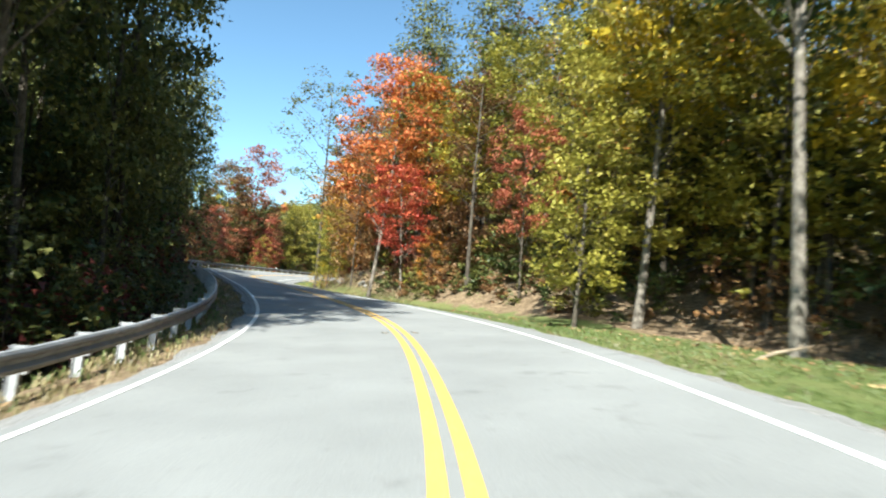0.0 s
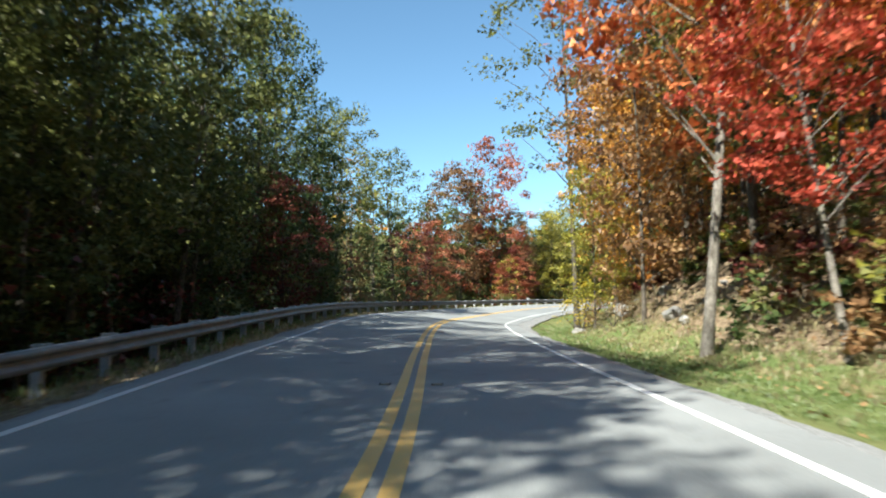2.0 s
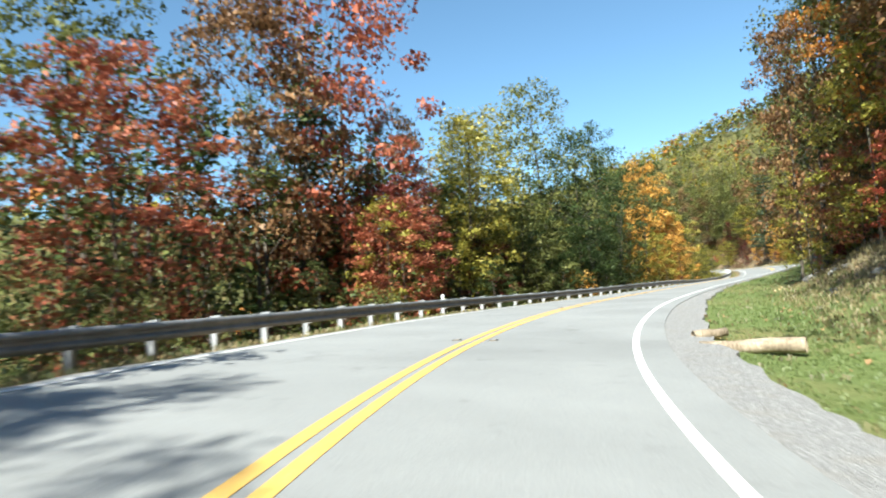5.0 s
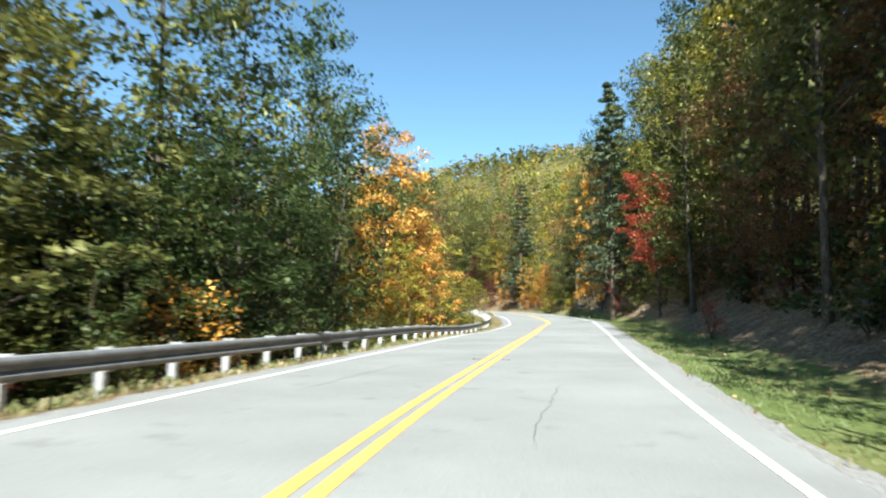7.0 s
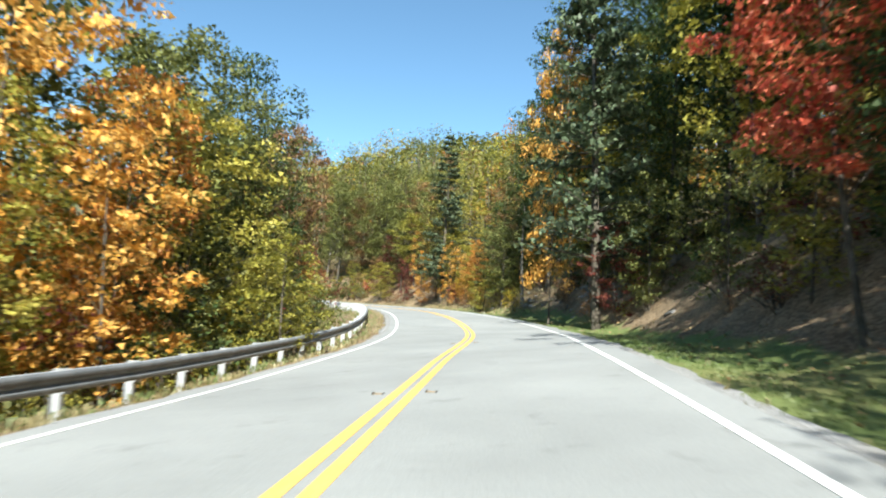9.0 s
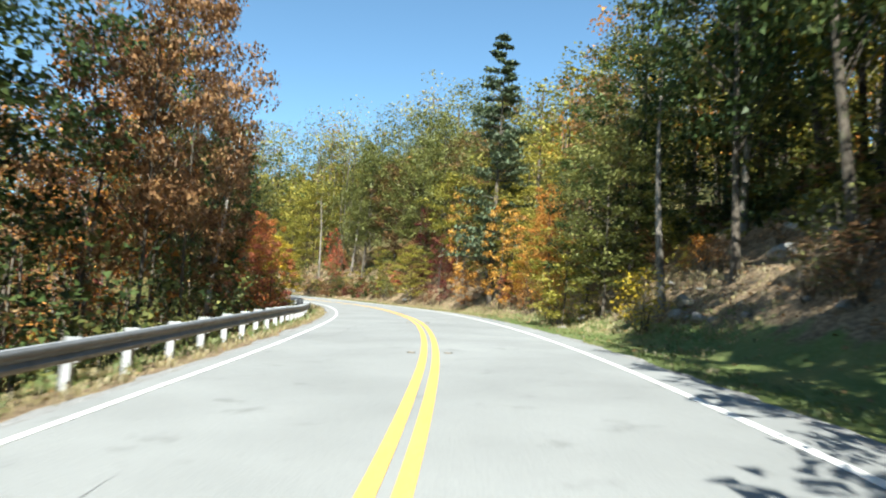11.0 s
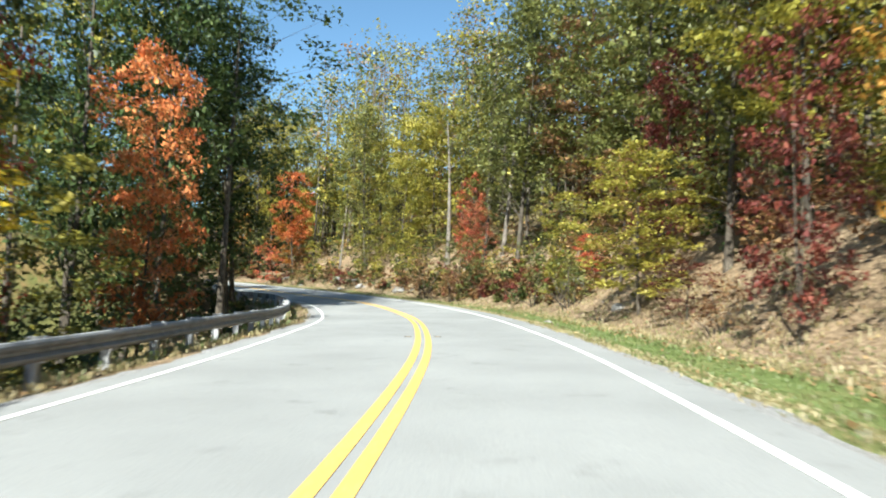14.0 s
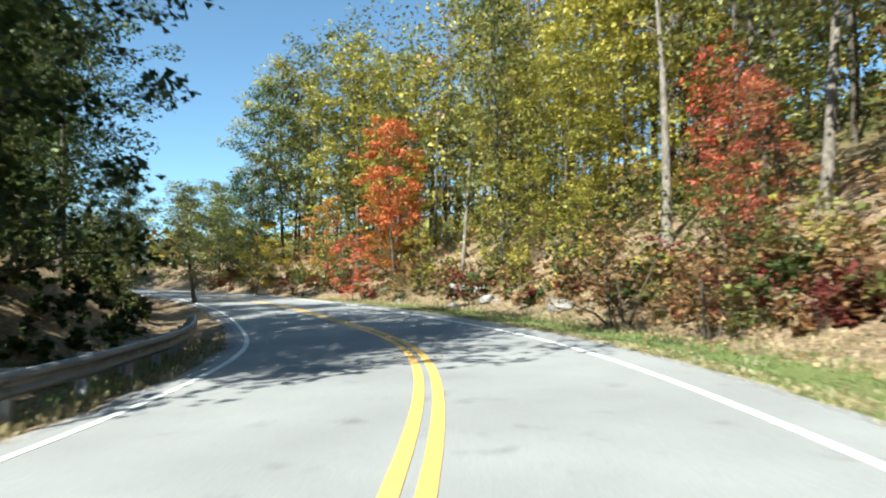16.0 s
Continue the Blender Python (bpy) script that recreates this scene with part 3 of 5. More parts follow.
def tree_meshes(seed, height, radius, clear, clumps, each, size, top=0.62, trunk_r=0.20, sparse=1.0, flat=0.45, sway=1.0, heart=2):
    """Trunk, limbs and crown of one broad-leaved tree as three meshes, the foot at the origin."""
    rng = np.random.default_rng(seed)
    lean = rng.normal(scale=0.035 * sway, size=2)
    bend = rng.normal(scale=0.02 * height * sway, size=2)

    def stem(h):
        w = h / height
        return np.array([lean[0] * h + bend[0] * math.sin(w * 3), lean[1] * h + bend[1] * math.sin(w * 2.4), h])

    hs = np.linspace(-0.8, height * 0.93, 9)
    rad = trunk_r * np.clip(1 - hs / height, 0.05, 1) ** 0.8
    rad[0] *= 1.6
    rad[1] *= 1.05
    trunk = tube([stem(h) for h in hs], rad, 7)
    limbs, centres, sizes, hearts = [], [], [], []
    golden = rng.uniform(0, 6.28)
    lobe, lobe_turn = rng.uniform(0.12, 0.26), rng.uniform(0, 6.28)
    for i in range(clumps):
        w = (i + 0.5) / clumps
        h = height * (clear + (1 - clear) * w)
        # crown outline: widest at the lower third, rounded top, with uneven lobes
        env = math.sqrt(max(0.05, 1 - ((w - 0.42) / 0.64) ** 2)) if w > 0.42 else 0.62 + 0.38 * w / 0.42
        golden += 2.4 + rng.normal(scale=0.4)
        env *= 1 + lobe * math.sin(2 * golden + lobe_turn + 5 * w)
        reach = radius * env * rng.uniform(0.30, 1.05) ** 0.6
        c = stem(h) + np.array([math.cos(golden) * reach, math.sin(golden) * reach, rng.normal(scale=0.02 * height) + 0.10 * reach])
        centres.append(c)
        sizes.append(radius * rng.uniform(0.17, 0.33) * sparse)
        for _ in range(heart):
            deep = rng.uniform(0.0, 0.62)
            hearts.append(stem(h) * (1 - deep) + c * deep)
        if i % 3 == 0 or reach > radius * 0.95:
            root = stem(max(height * clear * 0.7, h - 0.30 * reach - 0.06 * height))
            mid = (root + c) / 2 + np.array([0, 0, 0.07 * reach])
            r0 = trunk_r * 0.24 * (1 - 0.6 * w)
            limbs.append(tube([root, mid, c], [r0, r0 * 0.6, r0 * 0.2], 4))
    v, f = joined([trunk] + limbs, True)
    leaves, facing = leaf_cards(rng, np.array(centres), np.array(sizes), each, size, flat)
    if heart:
        # the shaded heart of the crown: bigger sprays round the limbs
        inner, inner_facing = leaf_cards(rng, np.array(hearts), np.full(len(hearts), radius * 0.15), 6, size * 1.35, 0.6)
        leaves, facing = np.concatenate([leaves, inner]), np.concatenate([facing, inner_facing])
    return (mesh_from("trunk", v, f, BARK, True), quads_mesh("crown", (leaves, facing), LEAF["green"], True))


def bush_meshes(seed, height, radius, clumps, each, size):
    rng = np.random.default_rng(seed)
    stems, centres, sizes = [], [], []
    for i in range(clumps):
        a, w = rng.uniform(0, 6.28), (i + 0.5) / clumps
        reach = radius * math.sqrt(rng.random()) * (1.05 - 0.65 * w)
        c = np.array([math.cos(a) * reach, math.sin(a) * reach, height * (0.12 + 0.80 * w)])
        centres.append(c)
        sizes.append(radius * rng.uniform(0.28, 0.48))
        if i % 3 == 0:
            foot = np.array([rng.normal(scale=0.12), rng.normal(scale=0.12), -0.3])
            stems.append(tube([foot, (foot + c) / 2 + np.array([0, 0, 0.15]), c], [0.035, 0.022, 0.008], 4))
    v, f = joined(stems, True)
    return (mesh_from("stem", v, f, BARK, True), quads_mesh("foliage", leaf_cards(rng, np.array(centres), np.array(sizes), each, size, 0.55), LEAF["green"], True))


def conifer_meshes(seed, height, radius, whorls, size):
    rng = np.random.default_rng(seed)
    hs = np.linspace(-0.8, height, 8)
    trunk = tube([(0.01 * h, 0, h) for h in hs], 0.22 * np.clip(1 - hs / height, 0.04, 1), 7)
    limbs, centres, sizes = [], [], []
    for i in range(whorls):
        w = (i + 0.5) / whorls
        h = height * (0.14 + 0.85 * w)
        for k in range(5):
            a = rng.uniform(0, 6.28)
            reach = radius * (1 - w) ** 0.75 * rng.uniform(0.55, 1.1) + 0.25
            tip = np.array([math.cos(a) * reach, math.sin(a) * reach, h + 0.10 * reach])
            limbs.append(tube([(0.01 * h, 0, h - 0.1), tip], [0.05 * (1 - w) + 0.012, 0.008], 4))
            for q in (0.45, 0.75, 1.0):
                centres.append(np.array([0.01 * h, 0, h]) * (1 - q) + tip * q)
                sizes.append(0.16 * reach + 0.22)
    return (mesh_from("trunk", *joined([trunk] + limbs, True), BARK, True),
            quads_mesh("crown", leaf_cards(rng, np.array(centres), np.array(sizes), 26, size, 0.4, 0.1), LEAF["pine"], True))


# kinds: height and radius of the model, then its meshes
KINDS = {}
for k in range(4):
    KINDS["tall", k] = (15.0, 3.6, tree_meshes(10 + k, 15.0, 3.6, (0.24, 0.16, 0.30, 0.20)[k], 78, 86, 0.225, trunk_r=0.145, flat=0.50))
    KINDS["maple", k] = (11.0, 3.2, tree_meshes(30 + k, 11.0, 3.2, 0.14, 72, 100, 0.20, trunk_r=0.10, flat=0.42))
for k in range(3):
    KINDS["sapling", k] = (6.0, 1.9, tree_meshes(70 + k, 6.0, 1.9, 0.08, 34, 80, 0.15, trunk_r=0.05, flat=0.50, heart=1))
    KINDS["bush", k] = (2.2, 1.4, bush_meshes(90 + k, 2.2, 1.4, 22, 44, 0.115))
for k in range(2):
    KINDS["sparse", k] = (16.0, 3.6, tree_meshes(110 + k, 16.0, 3.6, 0.42, 56, 54, 0.22, trunk_r=0.13, sparse=1.05, heart=0))
    KINDS["umbrella", k] = (11.0, 3.4, tree_meshes(150 + k, 11.0, 3.4, 0.34, 68, 112, 0.20, trunk_r=0.11, flat=0.34, heart=1))
    KINDS["column", k] = (16.0, 3.4, tree_meshes(160 + k, 16.0, 3.4, 0.40, 80, 84, 0.23, trunk_r=0.15, flat=0.46, sway=0.25))
    KINDS["conifer", k] = (18.0, 3.2, conifer_meshes(120 + k, 18.0, 3.2, 26, 0.29))
    KINDS["snag", k] = (14.0, 1.1, tree_meshes(130 + k, 14.0, 1.1, 0.55, 12, 14, 0.15, trunk_r=0.17, heart=0))
COUNT = {"tall": 4, "maple": 4, "sapling": 3, "bush": 3, "sparse": 2, "umbrella": 2, "column": 2, "conifer": 2, "snag": 2}
TINT = {"green": "green", "deep_green": "dark green", "yellow_green": "yellow-green", "yellow": "golden yellow", "orange": "orange", "amber": "amber orange", "coral": "coral red", "rust": "rusty brown-red",
        "red": "bright red", "dusty_red": "dull pinkish red", "maroon": "dark maroon", "pine": "dark green needled"}
WORD = {"tall": "tall broad-leaved roadside tree with %s autumn leaves", "maple": "young maple tree with %s autumn leaves",
        "column": "tall straight-trunked tree with %s autumn leaves", "umbrella": "spreading clear-trunked maple tree with %s autumn leaves", "sapling": "slender sapling with %s leaves at the wood's edge", "bush": "low bush with %s leaves on the roadside",
        "sparse": "tall thin tree with sparse %s leaves", "conifer": "tall pointed conifer, %s, above the wood", "snag": "bare pale half-dead trunk with a few %s leaves"}
rnd = random.Random(5)


def plant(kind, x, y, tint, height=None, radius=None, bark=None, top=None, turn=None, sink=0.0, lean=None):
    """One tree or bush with its foot on the ground at x, y."""
    own = random.Random(int(x * 971) * 7919 + int(y * 613))
    k = own.randrange(COUNT[kind])
    h0, r0, meshes = KINDS[kind, k]
    z = ground_z(x, y) - sink
    if top is not None:
        height = max(1.0, top - z)
    height = height or h0 * own.uniform(0.8, 1.2)
    radius = radius or r0 * height / h0 * own.uniform(0.85, 1.15)
    ob = new("bush" if kind == "bush" else "sapling" if kind == "sapling" else "conifer" if kind == "conifer" else "tree")
    ob.matrix_basis = (pose(x, y, z, *lean) if lean else pose(x, y, z)) @ pose(0, 0, 0, own.uniform(-2, 2), own.uniform(-2, 2), own.uniform(0, 360) if turn is None else turn) @ Matrix.Diagonal((radius / r0, radius / r0, height / h0, 1))
    names = ("stem", "foliage") if kind == "bush" else ("trunk", "crown")
    for name, me in zip(names, meshes):
        p = part(name, me, ob)
        wanted = LEAF[tint] if name in ("crown", "foliage") else bark
        if wanted:
            p.material_slots[0].link = "OBJECT"
            p.material_slots[0].material = wanted
    tagged(ob, WORD[kind] % TINT[tint], "bush" if kind == "bush" else "tree", "roadside bushes" if kind == "bush" else "roadside trees")
    return ob


# trees that stand out: kind, place, height of the top, radius, tint
def tree(kind, x, y, top, radius, tint, bark=None):
    plant(kind, x, y, tint, radius=radius, top=top, bark=bark)


# left of the road
tree("maple", -23.6, 58.2, 8.2, 2.0, "maroon")
tree("tall", -25.7, 57.9, 17.0, 2.8, "green")
tree("tall", -27.2, 62.8, 18.0, 3.0, "deep_green")
tree("tall", -29.8, 70.7, 15.2, 3.0, "green")
tree("tall", -28.5, 67.1, 13.0, 2.6, "deep_green")
tree("tall", -39.4, 99.4, 19.4, 4.9, "green")
tree("tall", -26.7, 115.4, 14.2, 3.4, "yellow_green")
tree("maple", -27.4, 104.6, 7.4, 2.5, "dusty_red")
tree("sapling", -25.1, 72.1, 8.5, 1.8, "deep_green")
tree("sapling", -26.2, 76.1, 8.0, 2.0, "maroon")
tree("umbrella", -33.8, 102.3, 18.0, 4.2, "rust")
tree("umbrella", -29.8, 111.5, 14.0, 2.4, "rust")
tree("maple", -28.3, 106.8, 9.0, 2.6, "maroon")
tree("tall", -34.3, 110.8, 17.0, 4.0, "deep_green")
tree("tall", -27.9, 120.4, 14.6, 4.2, "yellow_green")
tree("tall", -22.4, 128.4, 19.4, 4.0, "green")
tree("tall", -20.6, 128.6, 15.0, 2.8, "deep_green")
tree("maple", -23.9, 118.8, 9.0, 3.0, "green")
tree("maple", -19.3, 124.8, 8.0, 2.6, "deep_green")
tree("maple", -31.2, 90.3, 9.9, 3.4, "dusty_red")
tree("maple", -31.4, 107.0, 21.0, 4.6, "dusty_red")
tree("tall", -33.5, 76.6, 17.6, 3.6, "green")
tree("sapling", -27.7, 103.8, 7.5, 1.8, "yellow_green")
tree("sapling", -26.5, 112.8, 6.5, 1.8, "yellow_green")
tree("sapling", -25.5, 115.8, 6.5, 1.9, "maroon")
tree("tall", -18.4, 140.5, 18.3, 2.6, "deep_green")
tree("tall", -17.6, 145.4, 16.8, 2.1, "green")
tree("maple", -14.3, 152.6, 16.8, 3.2, "amber")
tree("maple", -12.0, 155.0, 11.0, 2.2, "orange")
tree("maple", -13.4, 149.0, 8.6, 2.0, "yellow_green")
tree("sapling", -10.8, 150.3, 8.6, 2.0, "amber")
tree("sapling", -12.8, 146.3, 6.5, 1.6, "yellow_green")
tree("sapling", -7.2, 155.2, 7.0, 1.5, "yellow_green")
tree("tall", -9.6, 178.0, 17.0, 3.0, "green")
tree("tall", -11.8, 172.0, 18.0, 3.8, "green")
tree("umbrella", -7.0, 193.0, 20.0, 3.2, "rust")
tree("umbrella", -7.3, 201.5, 22.0, 3.4, "rust")
tree("umbrella", -11.8, 207.1, 21.5, 3.0, "orange")
tree("umbrella", -8.8, 214.6, 22.0, 2.9, "rust")
tree("tall", -8.8, 217.6, 19.0, 3.1, "green")
tree("tall", -9.5, 220.2, 18.0, 3.0, "deep_green")
tree("tall", -11.3, 224.2, 18.5, 3.2, "green")
tree("tall", -9.5, 203.8, 22.0, 2.8, "deep_green")
tree("tall", -11.2, 211.1, 22.0, 2.6, "deep_green")
tree("maple", -4.8, 218.9, 11.0, 2.5, "yellow")
tree("maple", -5.2, 215.6, 8.0, 1.6, "yellow_green")
tree("maple", -5.0, 212.8, 10.8, 1.45, "coral")
tree("sapling", -4.3, 221.7, 9.5, 1.6, "yellow_green")
tree("sapling", -7.4, 223.4, 13.6, 1.6, "red")
tree("sapling", -5.7, 219.7, 12.5, 1.8, "orange")
tree("maple", -7.4, 230.4, 14.2, 1.7, "coral")
tree("tall", -11.7, 245.0, 18.5, 2.8, "deep_green")
tree("tall", -13.0, 248.2, 23.0, 3.4, "deep_green")
tree("sparse", -10.2, 241.0, 23.0, 5.0, "deep_green")
tree("tall", -13.6, 235.5, 27.0, 3.4, "deep_green")
tree("tall", -12.0, 238.8, 25.0, 3.0, "deep_green")
# right of the road
tree("column", 8.1, 23.7, 19.0, 3.6, "yellow", MID_BARK)
tree("maple", 5.6, 21.6, 9.4, 2.2, "yellow_green")
tree("column", 9.0, 14.4, 19.0, 3.6, "deep_green", MID_BARK)
tree("sapling", 6.5, 26.6, 6.8, 1.9, "yellow_green")
tree("umbrella", 4.9, 33.6, 11.0, 1.7, "dusty_red")
tree("tall", 9.5, 30.4, 19.0, 3.4, "yellow_green")
tree("tall", 6.4, 41.9, 22.0, 3.8, "green")
tree("tall", 7.4, 35.0, 16.5, 3.2, "yellow_green")
tree("maple", 5.4, 37.0, 10.0, 2.2, "green")
tree("tall", 3.3, 53.3, 26.0, 4.0, "green")
tree("tall", -1.1, 58.3, 23.0, 3.2, "green")
tree("umbrella", -4.4, 49.4, 18.0, 4.4, "coral", MID_BARK)
tree("tall", -3.2, 54.4, 24.5, 3.6, "green")
tree("umbrella", -1.8, 45.6, 9.6, 2.3, "red", MID_BARK)
tree("umbrella", -1.4, 50.0, 17.0, 3.0, "orange")
tree("umbrella", -11.6, 76.9, 13.5, 2.2, "orange")
tree("sparse", -12.9, 72.0, 23.0, 4.8, "green")
tree("maple", -10.3, 64.6, 8.6, 2.0, "yellow_green")
tree("maple", -9.8, 67.6, 13.6, 2.6, "amber")
tree("maple", -7.0, 57.5, 15.5, 2.8, "rust")
tree("sparse", -11.2, 83.5, 18.0, 3.0, "green")
tree("maple", -10.2, 107.0, 14.0, 2.3, "rust")
tree("sapling", -10.2, 105.4, 6.6, 1.4, "yellow_green")
tree("sapling", -9.4, 101.6, 7.4, 1.5, "dusty_red")
tree("tall", -7.8, 112.0, 20.5, 3.0, "green")
tree("tall", -4.2, 122.0, 20.5, 3.2, "green")
tree("maple", -5.9, 115.3, 9.5, 1.6, "orange")
tree("tall", 2.3, 132.8, 18.5, 2.6, "green")
tree("maple", 2.4, 142.3, 11.5, 1.9, "deep_green")
tree("umbrella", 1.4, 143.2, 13.0, 2.0, "red")
tree("conifer", 6.8, 163.5, 26.5, 3.4, "pine")
tree("tall", 0.9, 138.5, 20.0, 3.2, "green")
tree("sapling", 7.3, 162.6, 9.2, 1.4, "maroon")
tree("maple", 5.9, 167.0, 19.4, 1.7, "amber")
tree("tall", 14.6, 186.5, 24.0, 3.6, "green", MID_BARK)
tree("snag", 11.0, 184.9, 15.0, 0.9, "green", MID_BARK)
tree("tall", 15.1, 180.9, 21.0, 2.8, "yellow_green")
tree("tall", 11.8, 177.5, 27.0, 3.2, "deep_green")
tree("tall", 13.9, 174.0, 21.0, 3.4, "green")
tree("tall", 12.2, 182.8, 24.0, 3.0, "deep_green")
tree("maple", 14.3, 200.3, 19.0, 2.2, "rust")
tree("tall", 16.1, 199.9, 25.5, 3.3, "green")
tree("sapling", 11.6, 203.2, 10.5, 1.3, "amber")
tree("maple", 12.5, 212.0, 15.0, 2.4, "yellow_green")
tree("sapling", 10.8, 208.2, 13.0, 1.5, "amber")
tree("sapling", 9.8, 191.4, 9.2, 1.7, "yellow_green")
tree("tall", 12.4, 221.2, 24.0, 3.2, "green")
tree("tall", 10.2, 235.6, 27.0, 3.4, "green")
tree("maple", 7.4, 242.0, 14.0, 1.6, "rust")
tree("sapling", 9.2, 226.0, 13.0, 1.3, "maroon")
tree("sapling", 8.3, 232.4, 8.6, 1.2, "maroon")
tree("maple", 8.8, 240.2, 17.5, 1.8, "maroon")
tree("sapling", 10.6, 222.6, 15.6, 1.6, "amber")
tree("maple", 7.4, 235.8, 12.6, 2.2, "yellow_green")
tree("conifer", 11.2, 213.6, 27.0, 3.2, "pine")
tree("sapling", 12.1, 205.8, 9.8, 1.4, "yellow")
tree("umbrella", 11.4, 198.8, 12.6, 1.0, "orange")
tree("tall", 13.3, 193.0, 18.0, 3.0, "deep_green")
tree("tall", 14.4, 197.0, 17.0, 2.6, "green")
tree("maple", 12.0, 194.8, 13.0, 2.2, "deep_green")
tree("maple", 11.7, 201.4, 11.8, 1.7, "orange")
tree("maple", 12.1, 203.9, 12.0, 1.6, "yellow_green")
tree("maple", 10.8, 189.5, 13.0, 2.2, "green")
tree("sapling", 11.5, 207.5, 8.6, 1.1, "dusty_red")
tree("tall", 2.8, 259.6, 29.0, 3.8, "green")
tree("tall", -0.6, 265.0, 23.0, 3.0, "green")
tree("snag", -3.7, 266.6, 23.0, 1.3, "rust", MID_BARK)
tree("snag", 1.0, 262.4, 24.0, 1.2, "green", MID_BARK)
tree("sapling", -1.7, 264.8, 17.2, 1.35, "red")
tree("maple", -1.0, 260.8, 14.4, 1.3, "dusty_red")
tree("sapling", 9.8, 227.8, 12.2, 1.2, "maroon")
tree("sapling", 10.3, 219.3, 9.4, 1.4, "orange")
tree("sapling", 5.0, 250.4, 13.6, 1.4, "yellow_green")
tree("umbrella", 6.2, 244.0, 10.6, 0.8, "red")
tree("tall", -13.0, 275.7, 25.7, 3.2, "green")
tree("tall", -8.4, 269.8, 19.5, 2.4, "yellow_green")
tree("snag", -15.6, 276.0, 19.5, 0.9, "green", MID_BARK)
tree("umbrella", -21.6, 279.6, 20.0, 2.4, "coral")
tree("sapling", -23.5, 277.6, 12.4, 1.5, "red")
tree("maple", -23.1, 281.8, 16.0, 2.4, "orange")
tree("sapling", -37.8, 286.2, 13.6, 2.0, "yellow")
tree("tall", -32.8, 291.6, 30.0, 4.6, "green")
tree("tall", -29.5, 270.5, 15.0, 3.0, "green")
tree("tall", -24.2, 258.0, 20.0, 3.2, "deep_green")
tree("tall", -25.3, 286.6, 28.0, 3.6, "yellow_green")
tree("tall", -42.8, 292.0, 29.0, 3.8, "deep_green")
tree("maple", -47.8, 293.1, 20.0, 3.6, "green")
tree("maple", -43.3, 292.1, 21.0, 3.4, "deep_green")
tree("tall", -37.8, 294.0, 33.0, 4.4, "green")
tree("sapling", -29.8, 284.1, 16.0, 1.9, "orange")
plant("snag", -8.7, 213.4, "rust", radius=1.4, top=19.0, bark=PALE_BARK, lean=(0, 9, 0))
for x, y, h, r, tint in ((-28.6, 106.2, 4.0, 2.2, "red"), (-20.4, 123.4, 3.2, 2.0, "amber"), (-11.7, 68.2, 3.2, 1.6, "yellow"), (8.2, 167.0, 1.6, 0.8, "orange"), (10.0, 184.0, 2.0, 1.1, "yellow"),
                         (-4.6, 216.4, 3.4, 1.7, "yellow"), (-4.3, 214.4, 2.8, 1.4, "orange"), (10.7, 199.8, 2.2, 1.1, "rust"), (11.1, 202.6, 2.0, 1.0, "orange"), (9.9, 192.4, 2.7, 1.4, "yellow_green"), (10.4, 194.6, 2.4, 1.2, "orange"), (-8.6, 60.5, 1.8, 1.3, "rust"), (-3.5, 128.9, 1.5, 0.7, "red"), (-4.3, 260.1, 3.0, 1.9, "rust"), (-1.8, 256.5, 2.2, 1.5, "rust")):
    plant("bush", x, y, tint, height=h, radius=r)

# the wood on both sides, by stretches of the road: tints
STRETCH_R = [(-20, 28, ["yellow_green", "yellow", "green", "yellow_green", "deep_green"]), (28, 45, ["rust", "green", "yellow_green", "deep_green", "orange", "yellow_green"]),
             (45, 80, ["orange", "yellow", "rust", "orange", "green"]), (80, 112, ["rust", "orange", "green", "dusty_red", "yellow_green"]),
             (112, 160, ["green", "rust", "deep_green", "maroon", "rust", "yellow_green"]), (160, 188, ["green", "deep_green", "green", "yellow_green", "yellow_green"]),
             (188, 205, ["green", "yellow_green", "yellow_green", "orange"]), (205, 240, ["yellow_green", "green", "yellow", "rust", "yellow_green", "green", "orange"]), (240, 400, ["green", "yellow_green", "green", "yellow_green", "rust", "green", "green"])]
STRETCH_L = [(-10, 62, ["green", "deep_green", "green", "green"]), (62, 90, ["green", "deep_green", "green", "rust"]), (90, 140, ["green", "deep_green", "green"]),
             (140, 150, ["green", "deep_green", "green"]), (150, 178, ["yellow_green", "green", "yellow_green"]), (178, 194, ["deep_green", "green", "deep_green", "rust"]), (194, 221, ["rust", "orange", "rust", "dusty_red", "green"]),
             (221, 240, ["rust", "orange", "deep_green", "maroon", "rust"]), (240, 400, ["deep_green", "green", "deep_green", "yellow_green"])]


def tint_at(table, s):
    for a, b, tints in table:
        if a <= s < b:
            return rnd.choice(tints)
    return "green"


taken = [(o.location.x, o.location.y, 4.2 if o.name.startswith("sapling") and any(w in o["label"] for w in ("bright", "golden", "amber")) else 2.0) for o in scene.objects if o.name.split(".")[0] in ("tree", "sapling", "conifer")]


def free(x, y, gap):
    if any((x - a) ** 2 + (y - b) ** 2 < (gap * g / 2) ** 2 for a, b, g in taken):
        return False
    d = abs(float(terrain([x], [y])[2][0]))
    if d < 6.6:
        return False
    taken.append((x, y, 2.0))
    return True


def bare(s, d, side):
    """The cut bank keeps clear of brush along these stretches."""
    return side > 0 and ((50 < s < 108 and d < 9.6) or (186 < s < 207 and d < 9.0) or (207 < s < 222 and d < 9.0) or (222 < s < 248 and d < 10.2))


